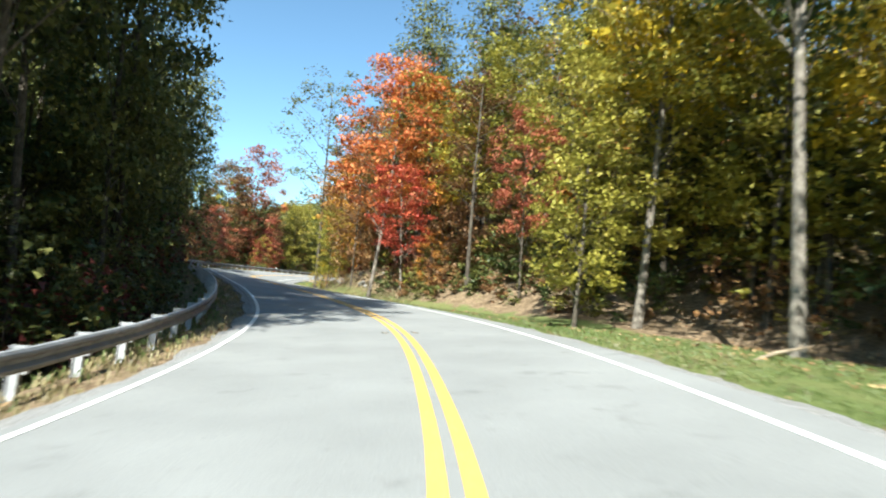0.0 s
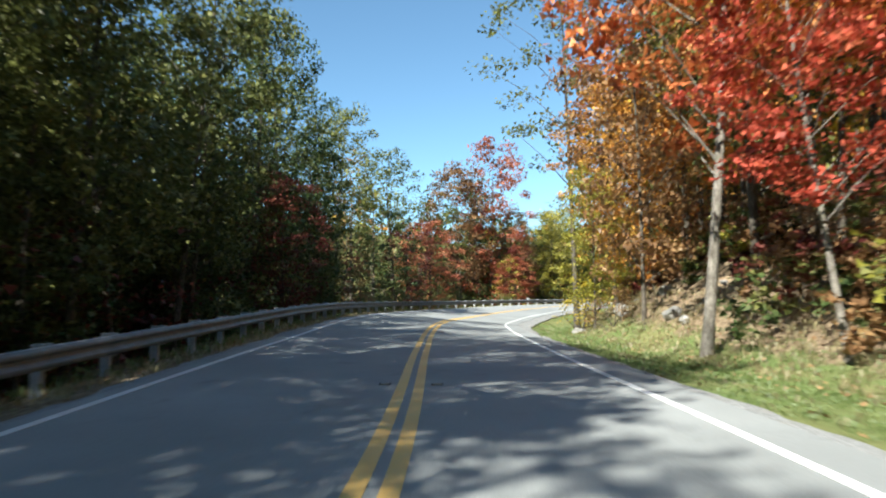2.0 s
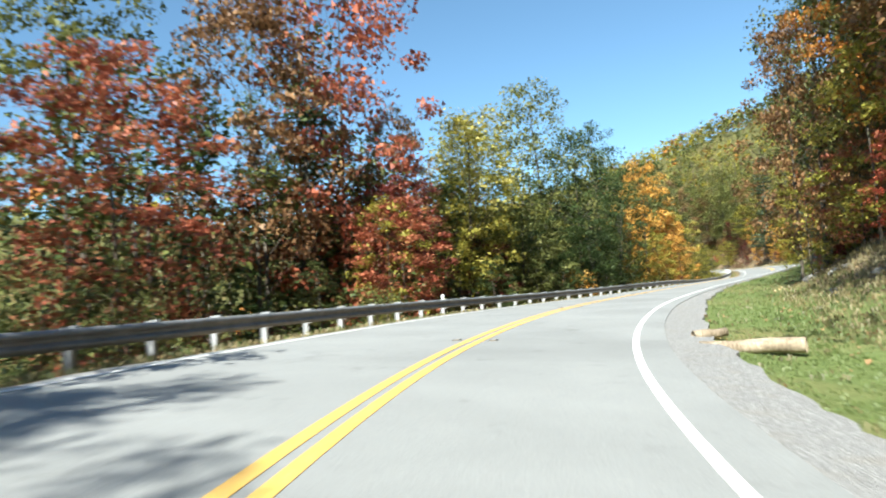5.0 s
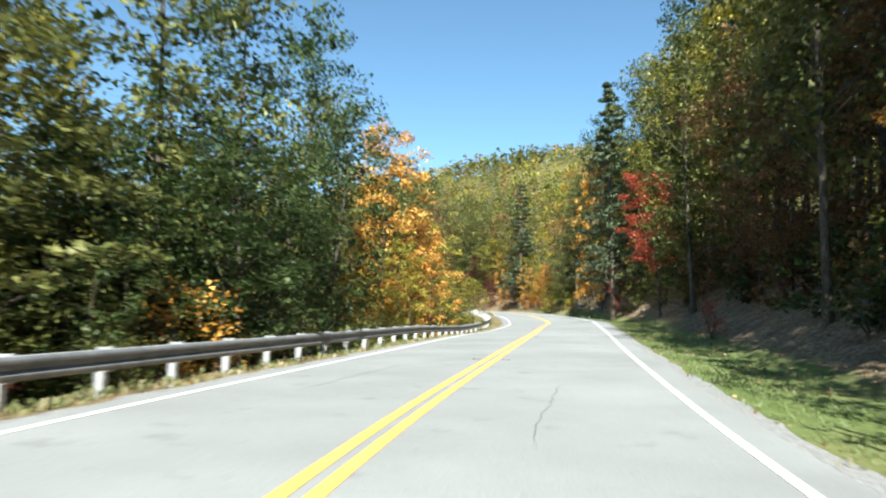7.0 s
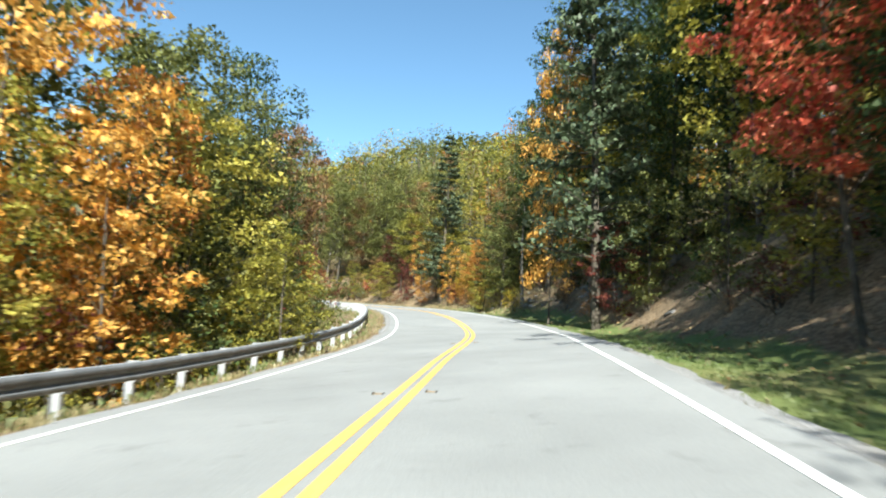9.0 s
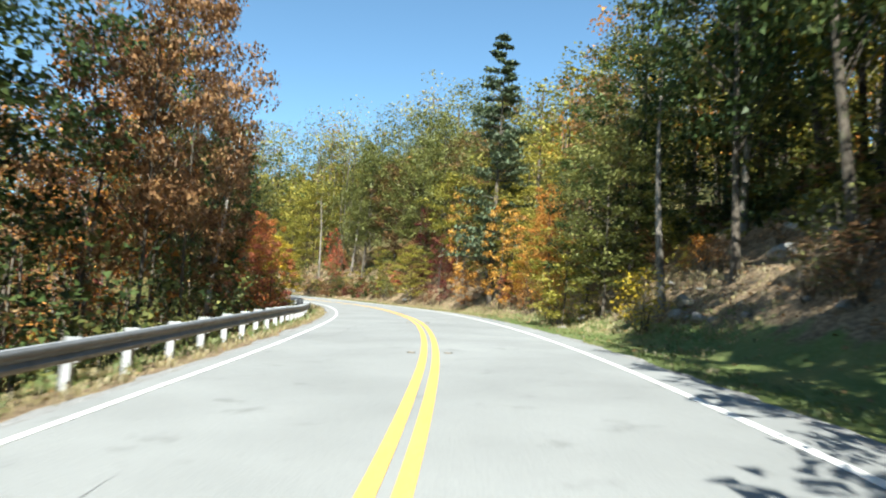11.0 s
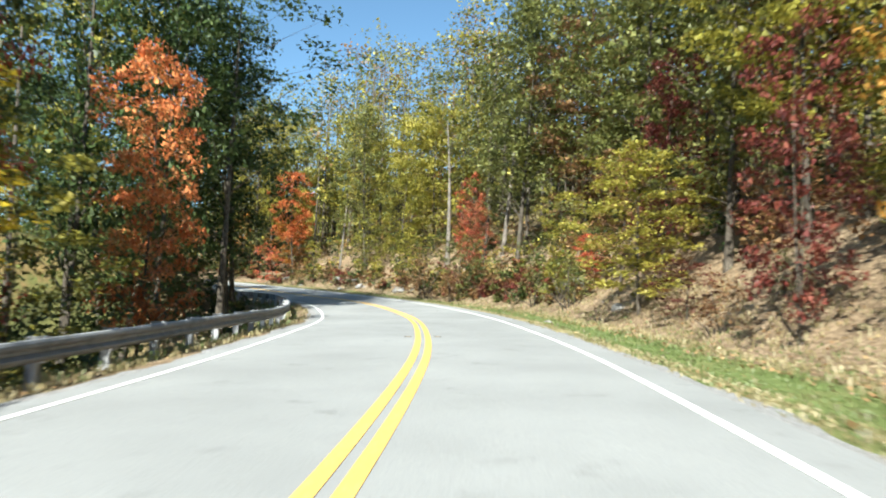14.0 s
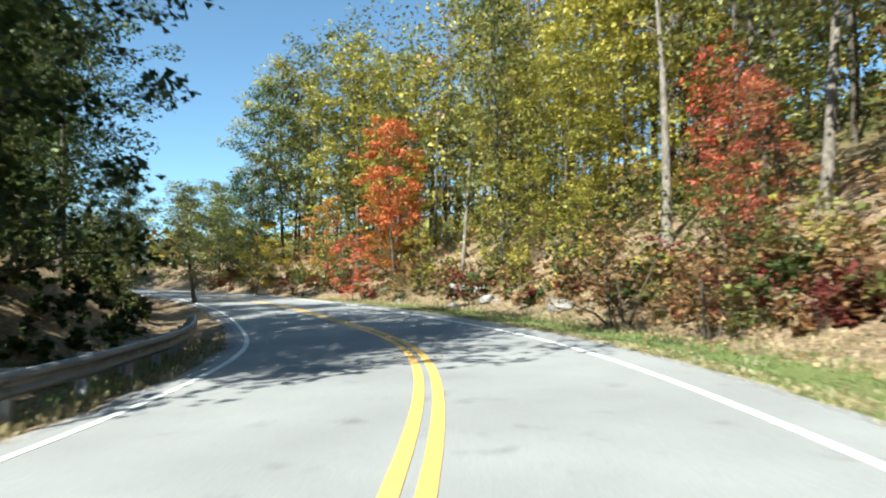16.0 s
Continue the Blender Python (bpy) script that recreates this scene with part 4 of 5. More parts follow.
def fill(table, side, s0, s1, d0, d1, gap, tries, kinds, scale=(0.8, 1.2), slim=1.0):
    rnd.seed(int(s0 * 131 + s1 * 17 + d0 * 7) + side)
    for _ in range(tries):
        s, d = rnd.uniform(s0, s1), rnd.uniform(d0, d1)
        p = at(s, side * d)
        if not bare(s, d, side) and free(p.x, p.y, gap):
            kind = rnd.choice(kinds)
            h0, r0, _m = KINDS[kind, 0]
            high = h0 * rnd.uniform(*scale)
            plant(kind, p.x, p.y, tint_at(table, s), height=high, radius=slim * r0 * high / h0 * rnd.uniform(0.85, 1.15))


fill(STRETCH_R, 1, -26, 6, 9.4, 15.0, 2.7, 44, ["tall"], (1.0, 1.3))
fill(STRETCH_R, 1, 18, 42, 9.6, 13.5, 2.6, 40, ["maple"], (0.9, 1.3))
fill(STRETCH_R, 1, -12, 30, 9.8, 15.0, 3.0, 90, ["tall", "tall", "maple"], (1.0, 1.3))
fill([(80, 140, ["green", "deep_green", "rust"])], 1, 84, 138, 12.5, 18.0, 3.0, 55, ["tall"], (1.35, 1.6), 0.85)
fill(STRETCH_R, 1, 90, 160, 11.4, 15.0, 3.1, 60, ["tall", "tall", "maple"], (1.1, 1.4), 0.85)
fill(STRETCH_R, 1, 100, 160, 8.4, 11.0, 2.8, 50, ["maple", "sapling"], (0.55, 0.85), 0.9)
fill(STRETCH_R, 1, 30, 98, 8.8, 13.5, 3.2, 110, ["tall", "maple", "umbrella", "tall", "sparse"])
fill(STRETCH_R, 1, 158, 182, 9.2, 12.5, 3.2, 36, ["tall", "tall", "maple"], (0.95, 1.2), 0.9)
fill([(150, 210, ["deep_green", "green", "deep_green"])], 1, 158, 190, 12.0, 17.0, 2.4, 60, ["tall"], (1.2, 1.5), 0.75)
fill([(150, 210, ["deep_green", "green", "deep_green"])], 1, 180, 200, 10.9, 14.5, 2.9, 40, ["tall", "maple", "tall", "sparse"], (0.9, 1.2))
fill(STRETCH_R, 1, 200, 240, 9.2, 13.5, 3.2, 100, ["tall", "maple", "umbrella", "tall", "sparse"], (0.9, 1.2))
fill(STRETCH_R, 1, 240, 314, 9.4, 14.5, 3.4, 100, ["tall", "maple", "tall", "umbrella"], (1.0, 1.35))
fill([(90, 115, ["dusty_red", "orange", "rust", "red"])], 1, 92, 114, 8.0, 9.8, 2.2, 14, ["sapling"], (0.45, 0.7))
fill(STRETCH_R, 1, 34, 312, 7.4, 9.8, 2.4, 210, ["sapling"], (0.5, 1.1))
fill(STRETCH_L, -1, 4, 22, 8.2, 12.5, 2.9, 90, ["column"], (1.3, 1.5), 0.72)
fill(STRETCH_L, -1, 18, 33, 8.2, 13.0, 2.5, 125, ["tall"], (1.3, 1.5), 0.68)
fill(STRETCH_L, -1, 42, 56, 7.2, 9.6, 2.2, 40, ["tall"], (0.8, 1.0), 0.75)
fill(STRETCH_L, -1, 33, 56, 8.4, 13.5, 2.6, 90, ["tall"], (0.85, 1.02), 0.8)
fill([(50, 90, ["deep_green", "deep_green", "green"])], -1, 56, 78, 8.8, 14.5, 2.4, 80, ["tall", "maple"], (0.85, 1.1))
fill([(90, 160, ["deep_green", "deep_green", "green"])], -1, 114, 147, 9.4, 14.5, 3.0, 44, ["tall", "tall", "maple"], (0.75, 0.98))
fill(STRETCH_L, -1, 158, 182, 7.6, 11.0, 3.0, 34, ["sapling", "maple"], (0.7, 1.1))
fill(STRETCH_L, -1, 160, 190, 12.0, 17.0, 3.4, 40, ["tall"], (0.95, 1.15))
fill(STRETCH_L, -1, 182, 222, 11.0, 15.0, 3.4, 34, ["tall", "umbrella"], (1.1, 1.45), 0.85)
fill(STRETCH_L, -1, 213, 236, 6.9, 10.0, 2.4, 36, ["sapling"], (0.6, 1.0))
fill([(200, 260, ["deep_green", "green", "deep_green", "rust"])], -1, 224, 240, 10.5, 14.5, 3.0, 40, ["tall"], (0.95, 1.25))
fill([(200, 320, ["deep_green", "green"])], -1, 274, 300, 6.9, 8.6, 2.4, 24, ["maple", "sapling"], (0.3, 0.5))
fill(STRETCH_L, -1, 251, 266, 8.2, 13.5, 3.5, 20, ["tall"], (1.1, 1.4))
fill(STRETCH_L, -1, 266, 292, 8.2, 13.5, 3.5, 26, ["tall"], (0.55, 0.75))
fill(STRETCH_L, -1, 292, 345, 8.2, 13.5, 3.5, 50, ["tall"], (1.0, 1.3))
fill([(300, 400, ["deep_green", "green"])], 1, 312, 375, 8.0, 16.0, 3.2, 42, ["tall", "maple"], (0.45, 0.6), 1.2)
fill(STRETCH_L, -1, 2, 100, 6.9, 8.8, 2.0, 110, ["sapling"], (0.35, 0.8))
fill(STRETCH_L, -1, 100, 184, 6.9, 9.0, 2.2, 60, ["sapling"], (0.3, 0.7))
fill(STRETCH_R, 1, -32, 8, 8.8, 16.0, 2.5, 46, ["tall"], (1.05, 1.35))
fill(STRETCH_L, -1, 28, 46, 7.0, 9.4, 2.0, 10, ["maple"], (0.6, 0.85))
fill(STRETCH_L, -1, 34, 48, 7.0, 9.6, 1.8, 34, ["maple"], (0.7, 0.95))


def fill_bushes(table, side, s0, s1, d0, d1, count, low, high):
    rnd.seed(int(s0 * 37 + s1 * 11 + d0) + side)
    for _ in range(count):
        s, d = rnd.uniform(s0, s1), rnd.uniform(d0, d1)
        p = at(s, side * d)
        h = rnd.uniform(low, high)
        if bare(s, d, side) and rnd.random() < 0.85:
            continue
        plant("bush", p.x, p.y, tint_at(table, s), height=h, radius=h * rnd.uniform(0.5, 0.8))


fill_bushes(STRETCH_R, 1, 34, 300, 7.0, 12.0, 110, 0.5, 2.2)
fill_bushes([(100, 400, ["rust", "rust", "maroon", "yellow_green", "rust", "green"])], 1, 150, 305, 7.0, 10.0, 80, 0.5, 1.6)
fill_bushes(STRETCH_L, -1, 8, 180, 6.4, 9.0, 80, 0.7, 2.2)


# ---------------------------------------------------------------- woods behind
def woods(name, x, y, z, tints, pick, high, clumps, leaves, size, label, rng, wide=0.25):
    """Many crowns and trunks that nobody could count, one object for each tint."""
    for tint in sorted(set(tints)):
        m = np.array([tints[p] == tint for p in pick])
        if not m.any():
            continue
        c, h0 = np.stack([x[m], y[m], z[m]], 1), high[m]
        centres, tall = np.repeat(c, clumps, axis=0), np.repeat(h0, clumps)
        k = len(centres)
        w, a = rng.random(k), rng.uniform(0, 6.28, k)
        reach = wide * tall * np.sqrt(rng.random(k)) * np.clip(1.25 - w ** 1.6, 0.2, 1)
        centres = centres + np.stack([np.cos(a) * reach, np.sin(a) * reach, tall * (0.20 + 0.80 * w)], 1)
        cards = leaf_cards(rng, centres, tall * rng.uniform(0.06, 0.12, k), leaves, size, 0.6)
        ob = new(name, quads_mesh(name, cards, LEAF[tint], True))
        tagged(ob, label % TINT[tint], "forest", kind="stuff")


def trunks(x, y, z, high, rng):
    pieces = [tube([(a, b, c - 0.5), (a + rng.normal() * 0.25, b + rng.normal() * 0.25, c + h * 0.85)], [0.16, 0.05], 5) for a, b, c, h in zip(x, y, z, high)]
    ob = new("back_trunks", mesh_from("back_trunks", *joined(pieces), BARK, True))
    tagged(ob, "grey-brown trunks deep inside the roadside wood", "forest", kind="stuff")


def back_woods(table, side, s0, s1, d0, d1, count, low, high, seed):
    """The wood behind the first rows."""
    rng = np.random.default_rng(seed)
    s = rng.uniform(s0, s1, count)
    d = d0 + (d1 - d0) * rng.random(count) ** 1.25
    p = np.array([at(a, side * b) for a, b in zip(s, d)])
    z, _s, dd = terrain(p[:, 0], p[:, 1])
    keep = np.abs(dd) > d0 - 2
    p, z, s = p[keep], z[keep], s[keep]
    rnd.seed(seed)
    names = [tint_at(table, v) for v in s]
    tints = sorted(set(names))
    tall = rng.uniform(low, high, len(s))
    woods("back_woods", p[:, 0], p[:, 1], z, tints, [tints.index(n) for n in names], tall, 21, 34, 0.40, "dense wood behind the roadside trees with %s leaves", rng)
    trunks(p[:, 0], p[:, 1], z, tall, rng)


back_woods(STRETCH_R, 1, -14, 316, 13.8, 52, 600, 11, 19, 21)
back_woods(STRETCH_R, 1, 250, 316, 15.0, 34, 80, 18, 25, 27)
back_woods(STRETCH_L, -1, 4, 262, 14.5, 36, 260, 13, 21, 22)
back_woods(STRETCH_R, 1, -14, 36, 12.5, 30, 90, 5, 9, 23)
back_woods(STRETCH_L, -1, -2, 62, 11.0, 24, 110, 6, 12, 24)
back_woods([(90, 160, ["green", "deep_green", "yellow_green", "rust"])], -1, 98, 148, 13.5, 24, 70, 10, 15, 26)
back_woods([(0, 100, ["deep_green", "deep_green", "green"])], -1, 46, 78, 12.5, 27, 75, 15, 21, 25)


def undergrowth(tints, side, s0, s1, d0, d1, count, low, high, seed):
    """Low brush that fills the wood's foot."""
    rng = np.random.default_rng(seed)
    way = [(a, b) for a, b in zip(rng.uniform(s0, s1, count), rng.uniform(d0, d1, count)) if not bare(a, b, side)]
    p, count = np.array([at(a, side * b) for a, b in way]), len(way)
    p[:, 2] = terrain(p[:, 0], p[:, 1])[0]
    tall, pick = rng.uniform(low, high, count), rng.integers(0, len(tints), count)
    for n, tint in enumerate(tints):
        c, h = np.repeat(p[pick == n], 9, axis=0), np.repeat(tall[pick == n], 9)
        k = len(c)
        a, reach, w = rng.uniform(0, 6.28, k), 0.45 * h * np.sqrt(rng.random(k)), rng.random(k)
        c = c + np.stack([np.cos(a) * reach, np.sin(a) * reach, h * (0.08 + 0.9 * w)], 1)
        ob = new("undergrowth", quads_mesh("undergrowth", leaf_cards(rng, c, h * rng.uniform(0.12, 0.24, k), 15, 0.205, 0.6), LEAF[tint], True))
        tagged(ob, "low tangled brush with %s leaves under the trees" % TINT[tint], "undergrowth", kind="stuff")


undergrowth(["deep_green", "green", "maroon"], -1, 2, 72, 6.8, 13.0, 330, 1.6, 4.6, 31)
undergrowth(["deep_green", "green", "deep_green", "maroon"], -1, 72, 180, 7.2, 13.0, 220, 1.2, 3.6, 32)
undergrowth(["deep_green", "green"], -1, 180, 245, 7.2, 14.0, 150, 1.2, 4.0, 41)
undergrowth(["green", "deep_green"], -1, 252, 300, 6.3, 8.6, 110, 0.25, 0.9, 42)
undergrowth(["green", "yellow_green", "deep_green", "rust"], 1, -10, 40, 9.8, 20.0, 260, 0.7, 3.0, 33)
undergrowth(["green", "rust", "yellow_green", "maroon"], 1, 40, 165, 8.4, 15.0, 280, 0.6, 2.6, 34)
undergrowth(["green", "rust", "yellow_green"], 1, 165, 235, 8.4, 16.0, 240, 0.6, 2.8, 35)
undergrowth(["green", "rust", "yellow_green", "deep_green"], 1, 235, 316, 8.2, 18.0, 460, 0.8, 3.4, 36)
undergrowth(["deep_green", "green"], -1, 256, 350, 8.0, 15.0, 300, 0.8, 4.4, 37)
undergrowth(["rust", "deep_green", "deep_green", "green"], 1, 116, 168, 8.4, 11.5, 170, 0.5, 2.2, 38)
undergrowth(["rust", "deep_green", "maroon", "green"], 1, 254, 316, 7.2, 10.0, 190, 0.4, 1.6, 39)
undergrowth(["deep_green", "rust", "green"], 1, 34, 66, 7.6, 12.0, 150, 0.5, 1.9, 44)
undergrowth(["rust", "deep_green", "green"], 1, 24, 46, 8.6, 13.0, 110, 0.6, 2.4, 45)
undergrowth(["rust", "maroon"], 1, 45, 54, 8.8, 11.0, 24, 0.5, 1.6, 46)
undergrowth(["orange", "yellow_green", "rust", "green"], 1, 206, 224, 9.0, 11.5, 70, 0.6, 2.2, 48)
undergrowth(["rust", "green", "maroon"], 1, 246, 262, 7.4, 11.0, 60, 0.3, 1.2, 49)
undergrowth(["deep_green", "green"], 1, 186, 206, 9.8, 13.0, 90, 0.8, 3.0, 47)
undergrowth(["green", "yellow_green", "rust"], 1, 314, 380, 7.5, 22.0, 200, 1.0, 4.0, 40)


def far_woods():
    rng = np.random.default_rng(8)
    n = 8600
    x, y = rng.uniform(-220, 520, n), rng.uniform(180, 900, n)
    z, s, d = terrain(x, y)
    keep = (d > 58) & (d < 680)
    x, y, z, d = x[keep], y[keep], z[keep], d[keep]
    tints = ["green", "yellow_green", "green", "rust", "orange", "yellow", "green", "yellow_green", "green"]
    pick = rng.integers(0, len(tints), len(x))
    # tints gather in drifts
    drift = np.array([noise.noise((a * 0.012, b * 0.012, 2)) for a, b in zip(x, y)])
    pick = np.where(drift > 0.25, 0, np.where(drift < -0.3, 1, pick))
    woods("far_woods", x, y, z, tints, pick, rng.uniform(9, 16, len(x)), 7, 4, 2.2, "far wooded mountainside with %s treetops", rng, 0.36)
    # the valley below the road and the slopes beside it
    x, y = rng.uniform(-260, 240, 5200), rng.uniform(-90, 420, 5200)
    z, s, d = terrain(x, y)
    keep = ((d < -36) & (d > -230)) | ((d > 48) & (d < 200) & (y < 200))
    x, y, z = x[keep], y[keep], z[keep]
    woods("valley_woods", x, y, z, tints, rng.integers(0, len(tints), len(x)), rng.uniform(9, 15, len(x)), 7, 4, 2.2, "wooded valley slopes with %s treetops", rng, 0.36)


far_woods()


# ---------------------------------------------------------------- grass, weeds, fallen leaves
def blades(name, count, s0, s1, lo, hi, length, material, label, category, bias=1.0, seed=1):
    rng = np.random.default_rng(seed)
    s = rng.uniform(s0, s1, count)
    d = lo + (hi - lo) * rng.random(count) ** bias
    base = np.array([at(a, b + (1.1 * gravel_shift(a) if lo > 0 else 0)) for a, b in zip(s, d)])
    base[:, 2] = terrain(base[:, 0], base[:, 1])[0] - 0.01
    n = 5
    foot = np.repeat(base, n, axis=0) + np.c_[rng.normal(scale=0.07, size=(count * n, 2)), np.zeros(count * n)]
    a = rng.uniform(0, 6.28, count * n)
    L = length * rng.uniform(0.45, 1.3, count * n)
    tip = foot + np.stack([np.cos(a) * L * 0.45, np.sin(a) * L * 0.45, L], 1)
    side = np.stack([-np.sin(a), np.cos(a), np.zeros_like(a)], 1) * (0.011 + 0.012 * rng.random(count * n))[:, None]
    mid = foot * 0.5 + tip * 0.5 + np.array([0, 0, 0.12]) * L[:, None]
    ob = new(name, quads_mesh(name, np.stack([foot, mid + side, tip, mid - side], 1), material, True))
    return tagged(ob, label, category, kind="stuff")


blades("grass", 13000, -4, 290, 3.95, 5.9, 0.055, TURF, "short green roadside grass on the verge", "grass", seed=1)
blades("grass", 1500, -4, 290, 3.8, 7.4, 0.10, STRAW, "dry straw-coloured grass on the verge", "grass", seed=2)
blades("grass", 4200, -4, 42, 5.6, 9.2, 0.065, TURF, "short green roadside grass on the wide verge", "grass", seed=12)
blades("grass", 3600, 40, 112, 6.2, 9.4, 0.17, PALE_STRAW, "dry straw-coloured weeds on the cut bank", "grass", seed=8)
blades("grass", 3400, 40, 112, 5.4, 8.0, 0.09, TURF, "green grass climbing the cut bank", "grass", seed=9)
blades("grass", 5200, 186, 296, 5.9, 9.6, 0.16, PALE_STRAW, "dry straw-coloured weeds on the cut bank", "grass", seed=10)
blades("grass", 2400, 186, 296, 5.4, 7.6, 0.11, TURF, "green grass climbing the cut bank", "grass", seed=11)
blades("grass", 3200, 205, 290, 3.86, 4.3, 0.06, PALE_STRAW, "bleached straw at the shoulder's edge", "grass", seed=13)
blades("grass", 5000, -4, 270, -3.75, -5.6, 0.13, PALE_STRAW, "dry straw-coloured grass under the guardrail", "grass", seed=3)
blades("grass", 3000, -4, 270, -4.2, -6.4, 0.18, TURF, "green grass behind the guardrail", "grass", seed=4)


def fallen_leaves(count, s0, s1, lo, hi, seed, bias=1.0, size=0.10):
    rng = np.random.default_rng(seed)
    s, d = rng.uniform(s0, s1, count), lo + (hi - lo) * rng.random(count) ** bias
    p = np.array([at(a, b + (1.1 * gravel_shift(a) if lo > 0 else 0)) for a, b in zip(s, d)])
    p[:, 2] = terrain(p[:, 0], p[:, 1])[0] + 0.05
    cards = leaf_cards(rng, p, np.full(count, 0.05), 1, size, 0.3, 0.0)
    ob = new("fallen_leaves", quads_mesh("fallen_leaves", cards, LITTER))
    tagged(ob, "dry brown fallen leaves lying on the verge", "leaves", kind="stuff")


fallen_leaves(15000, -4, 300, 5.6, 13.0, 5)
fallen_leaves(5000, 186, 270, 5.6, 10.0, 9, 1.0, 0.09)
fallen_leaves(900, -4, 300, 3.8, 7.5, 7, 1.4, 0.08)
fallen_leaves(4000, -4, 260, -3.8, -8.0, 6, 1.0, 0.08)


# ---------------------------------------------------------------- rocks, logs
def rock_mesh(seed):
    bm = bmesh.new()
    bmesh.ops.create_icosphere(bm, subdivisions=3, radius=1.0)
    off = Vector((seed * 3.1, seed * 1.7, seed))
    for v in bm.verts:
        n = noise.noise(v.co * 0.9 + off) * 0.45 + noise.noise(v.co * 2.3 + off) * 0.18
        v.co *= 1 + n
        # broken faces
        for w in (Vector((0.5, 0.2, 0.84)), Vector((-0.7, 0.5, 0.4)), Vector((0.3, -0.9, 0.2))):
            over = v.co.dot(w) - 0.62
            if over > 0:
                v.co -= w * over * 0.85
    me = bpy.data.meshes.new("rock")
    bm.to_mesh(me)
    bm.free()
    me.materials.append(ROCK)
    return me


ROCKS = [rock_mesh(k) for k in range(4)]


def rocks(count, s0, s1, d0, d1, small, large):
    for _ in range(count):
        p = at(rnd.uniform(s0, s1), rnd.uniform(d0, d1))
        r = small + (large - small) * rnd.random() ** 2
        ob = new("rock", rnd.choice(ROCKS))
        ob.matrix_basis = pose(p.x, p.y, ground_z(p.x, p.y) + r * 0.2, rnd.uniform(-20, 20), rnd.uniform(-20, 20), rnd.uniform(0, 360)) @ Matrix.Diagonal((r * rnd.uniform(0.9, 1.5), r, r * rnd.uniform(0.5, 0.8), 1))
        tagged(ob, "grey weathered rock half buried in the bank", "rock", "rocks on the bank")


rocks(44, 158, 192, 7.2, 12.5, 0.10, 0.34)
rocks(7, 50, 66, 7.6, 10.0, 0.15, 0.4)
rocks(16, 268, 300, 6.8, 9.0, 0.15, 0.5)
for x, y, r in ((5.8, 246.3, 0.60), (7.0, 238.5, 0.3), (-11.5, 66.7, 0.40), (-9.1, 65.0, 0.50), (4.4, 237.4, 0.14), (10.7, 191.5, 0.26), (9.7, 190.9, 0.16), (-0.6, 243.0, 0.09), (3.2, 236.2, 0.10)):
    ob = new("rock", ROCKS[int(r * 100) % 4])
    ob.matrix_basis = pose(x, y, ground_z(x, y) + r * 0.15, 8, -6, r * 900) @ Matrix.Diagonal((r * 1.3, r, r * 0.75, 1))
    tagged(ob, "pale grey rock lying on the leafy bank", "rock", "rocks on the bank")
rocks(36, 194, 264, 6.1, 9.6, 0.04, 0.13)
rocks(70, 172, 190, 6.6, 11.5, 0.12, 0.46)
rocks(14, 90, 130, 7.0, 10.0, 0.12, 0.4)


def log(s, d, length, radius, yaw, label):
    p = at(s, d)
    pts = [(0, -length / 2, 0), (0.04, -length / 6, 0.02), (-0.03, length / 6, 0.0), (0.02, length / 2, 0.03)]
    me = mesh_from("log", *tube(pts, [radius, radius * 0.95, radius * 0.9, radius * 0.8], 9), CUT_WOOD, True)
    ob = new("log", me)
    ob.matrix_basis = pose(p.x, p.y, ground_z(p.x, p.y) + radius * 0.75, 0, 0, yaw)
    tagged(ob, label, "log")


log(90.3, 4.9, 1.6, 0.13, 75, "weathered pale log lying on the verge")
log(91.8, 4.4, 0.7, 0.10, -60, "short pale broken log on the verge")


def stick():
    """A dead limb whose foot lies in the grass, with a broken side twig."""
    foot = Vector((7.35, 12.5, ground_z(7.35, 12.5)))
    limb = tube([(-0.1, -0.06, -0.03), (0.40, 0.22, 0.14), (0.95, 0.60, 0.23), (1.50, 0.92, 0.34)], [0.030, 0.034, 0.027, 0.012], 7)
    ob = new("fallen_branch", mesh_from("fallen_branch", *limb, CUT_WOOD, True))
    ob.location = foot
    part("twig", mesh_from("twig", *tube([(1.0, 0.63, 0.24), (1.06, 0.62, 0.31), (1.10, 0.66, 0.36)], [0.012, 0.009, 0.004], 5), CUT_WOOD, True), ob)
    tagged(ob, "thin bleached dead branch lying in the grass", "branch")


stick()


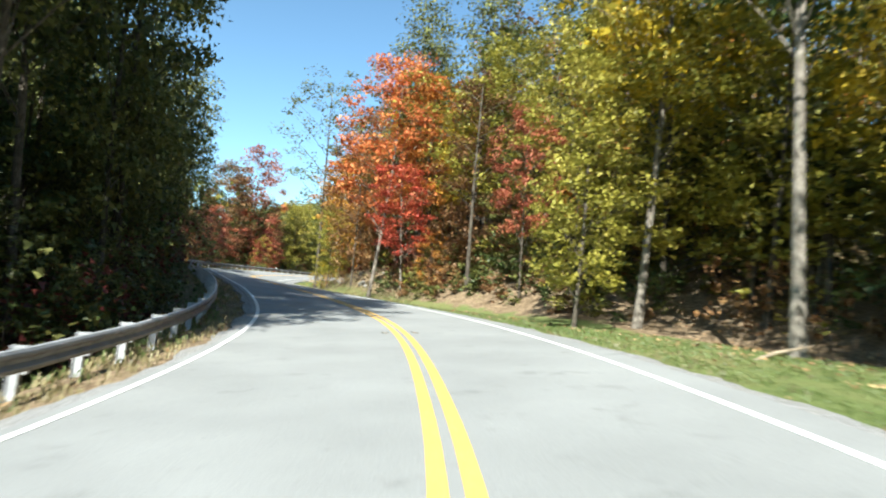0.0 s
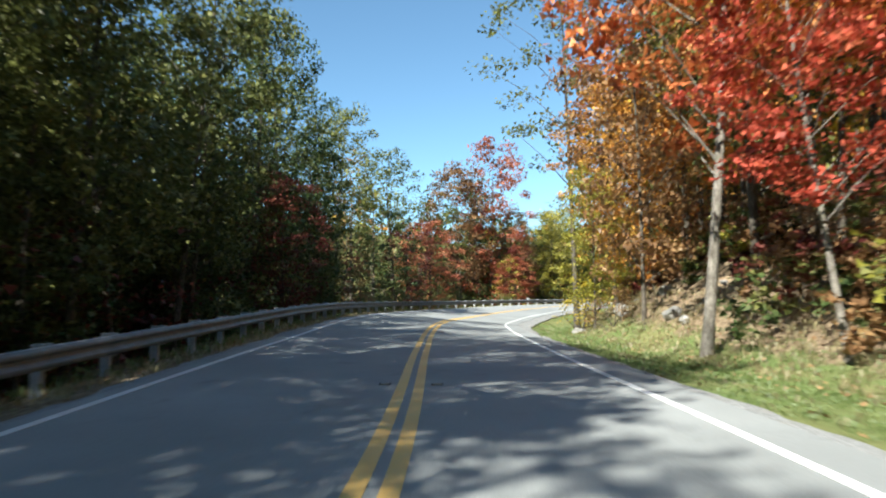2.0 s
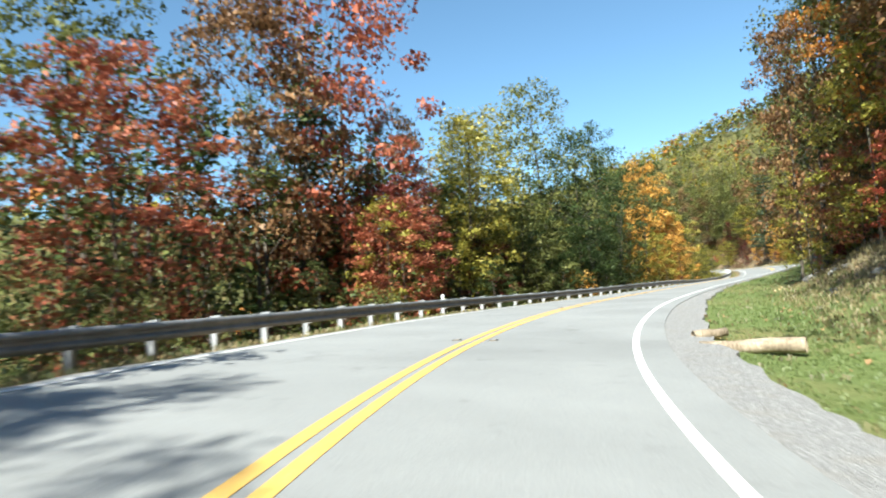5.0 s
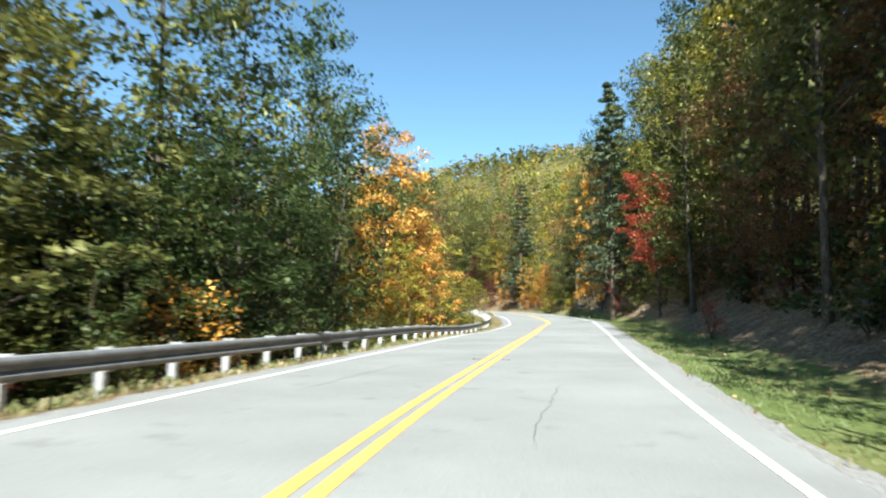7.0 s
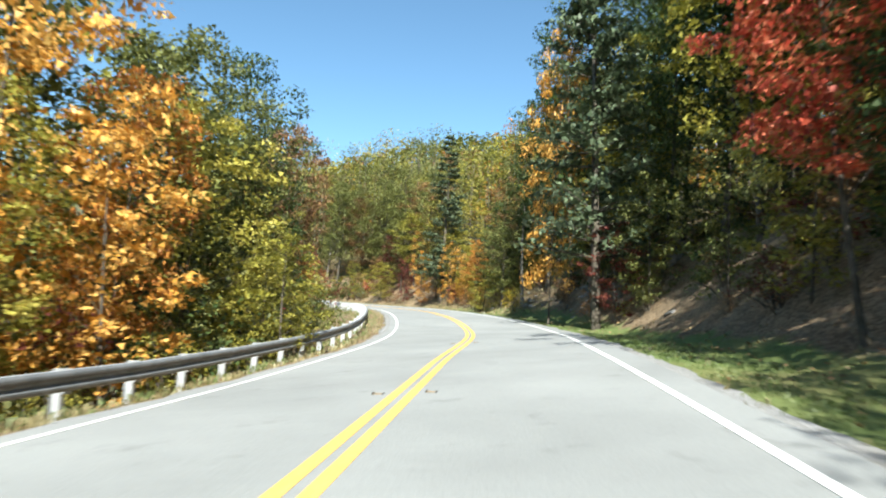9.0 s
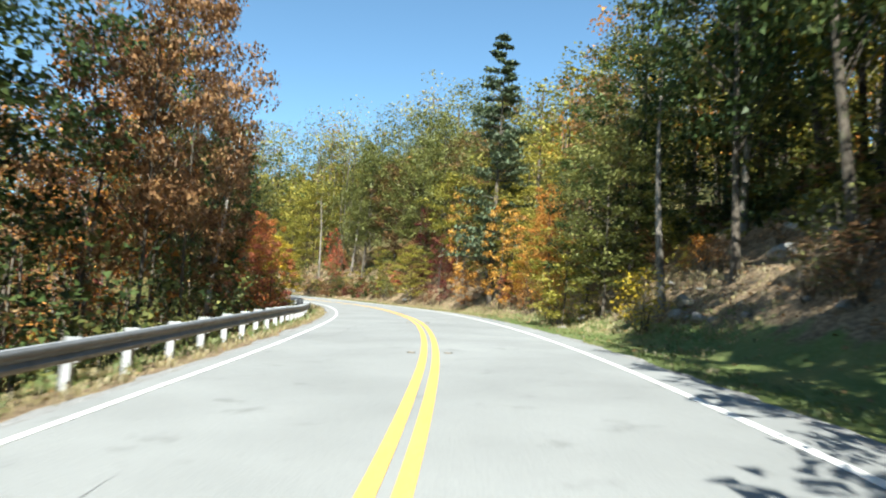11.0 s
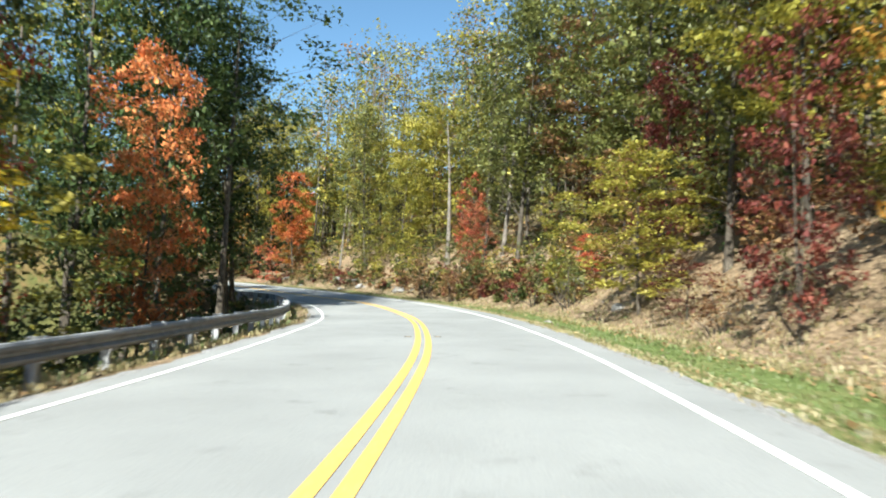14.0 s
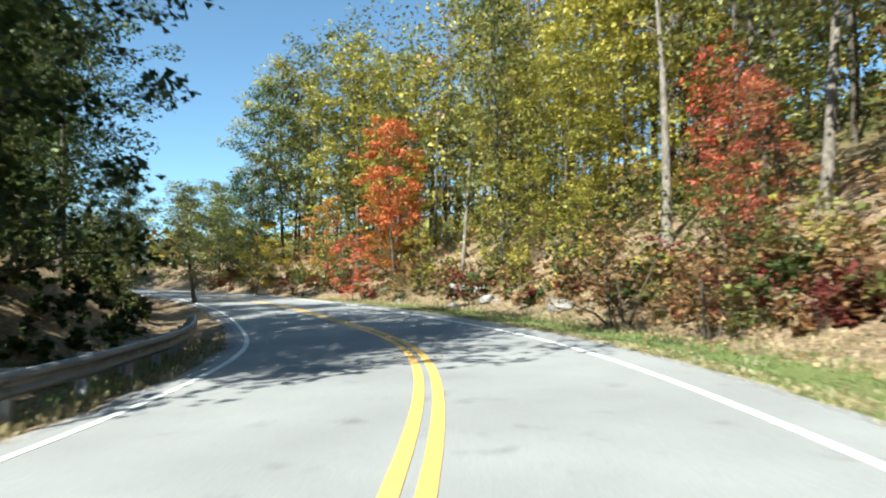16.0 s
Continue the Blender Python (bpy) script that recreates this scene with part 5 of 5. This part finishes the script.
# ---------------------------------------------------------------- marks on the road
def road_stud(s, d):
    """A low worn lane marker casting beside the centre lines."""
    p = at(s, d + centre_shift(s), 0.006)
    ob = new("road_stud")
    ob.matrix_basis = pose(p.x, p.y, p.z, 0, 0, heading(s))
    part("plate", STUD_PLATE, ob)
    part("rib", STUD_RIB, ob, pose(-0.065, 0, 0.006))
    part("rib", STUD_RIB, ob, pose(0.065, 0, 0.006))
    tagged(ob, "small worn lane marker casting set in the asphalt", "road stud", "road studs")


CAST_IRON = Nodes("rusty_cast_iron").finish((0.05, 0.042, 0.036), 0.8)
WORN_PLATE = Nodes("worn_tan_plate").finish((0.30, 0.22, 0.13), 0.7)
STUD_PLATE = box_mesh("plate", 0.13, 0.10, 0.008, WORN_PLATE, 0.003)
STUD_RIB = box_mesh("rib", 0.018, 0.16, 0.014, CAST_IRON, 0.004)
for k in range(25):
    for d in (-0.34, 0.34):
        road_stud(float(np.interp(k, [0, 6, 9, 14, 16, 19, 24], [15.8, 90.4, 125.6, 184.4, 209.6, 247.5, 309.0])), d)


def seam(s0, s1, d0, d1, width, seed):
    """A tarred crack in the asphalt."""
    rng = random.Random(seed)
    n = int((s1 - s0) / 0.25)
    v, f = [], []
    drift = 0.0
    for i in range(n + 1):
        w = i / n
        drift = drift * 0.93 + rng.uniform(-0.045, 0.045)
        s, d = s0 + (s1 - s0) * w, d0 + (d1 - d0) * w + drift
        half = width / 2 * rng.uniform(0.4, 1.3) * min(1, 6 * w + 0.1, 6 * (1 - w) + 0.1)
        v += [at(s, d - half, 0.003), at(s, d + half, 0.003)]
        if i:
            f.append((2 * i - 2, 2 * i - 1, 2 * i + 1, 2 * i))
    ob = new("crack_seal", mesh_from("crack_seal", v, f, TAR))
    tagged(ob, "dark tar-filled crack running along the lane", "road crack", "road cracks")


TAR = Nodes("crack_tar").finish((0.17, 0.17, 0.168), 0.8)
for n, (s0, s1, d0, d1) in enumerate(((170, 176, -2.1, -1.8), (188, 194, -2.3, -1.9), (200, 206, 1.2, 1.5), (214, 222, 1.3, 1.7), (119, 124, -1.9, -1.7), (130, 134, -2.3, -2.0), (116, 121, 1.3, 1.5))):
    seam(s0, s1, d0, d1, 0.017, n)
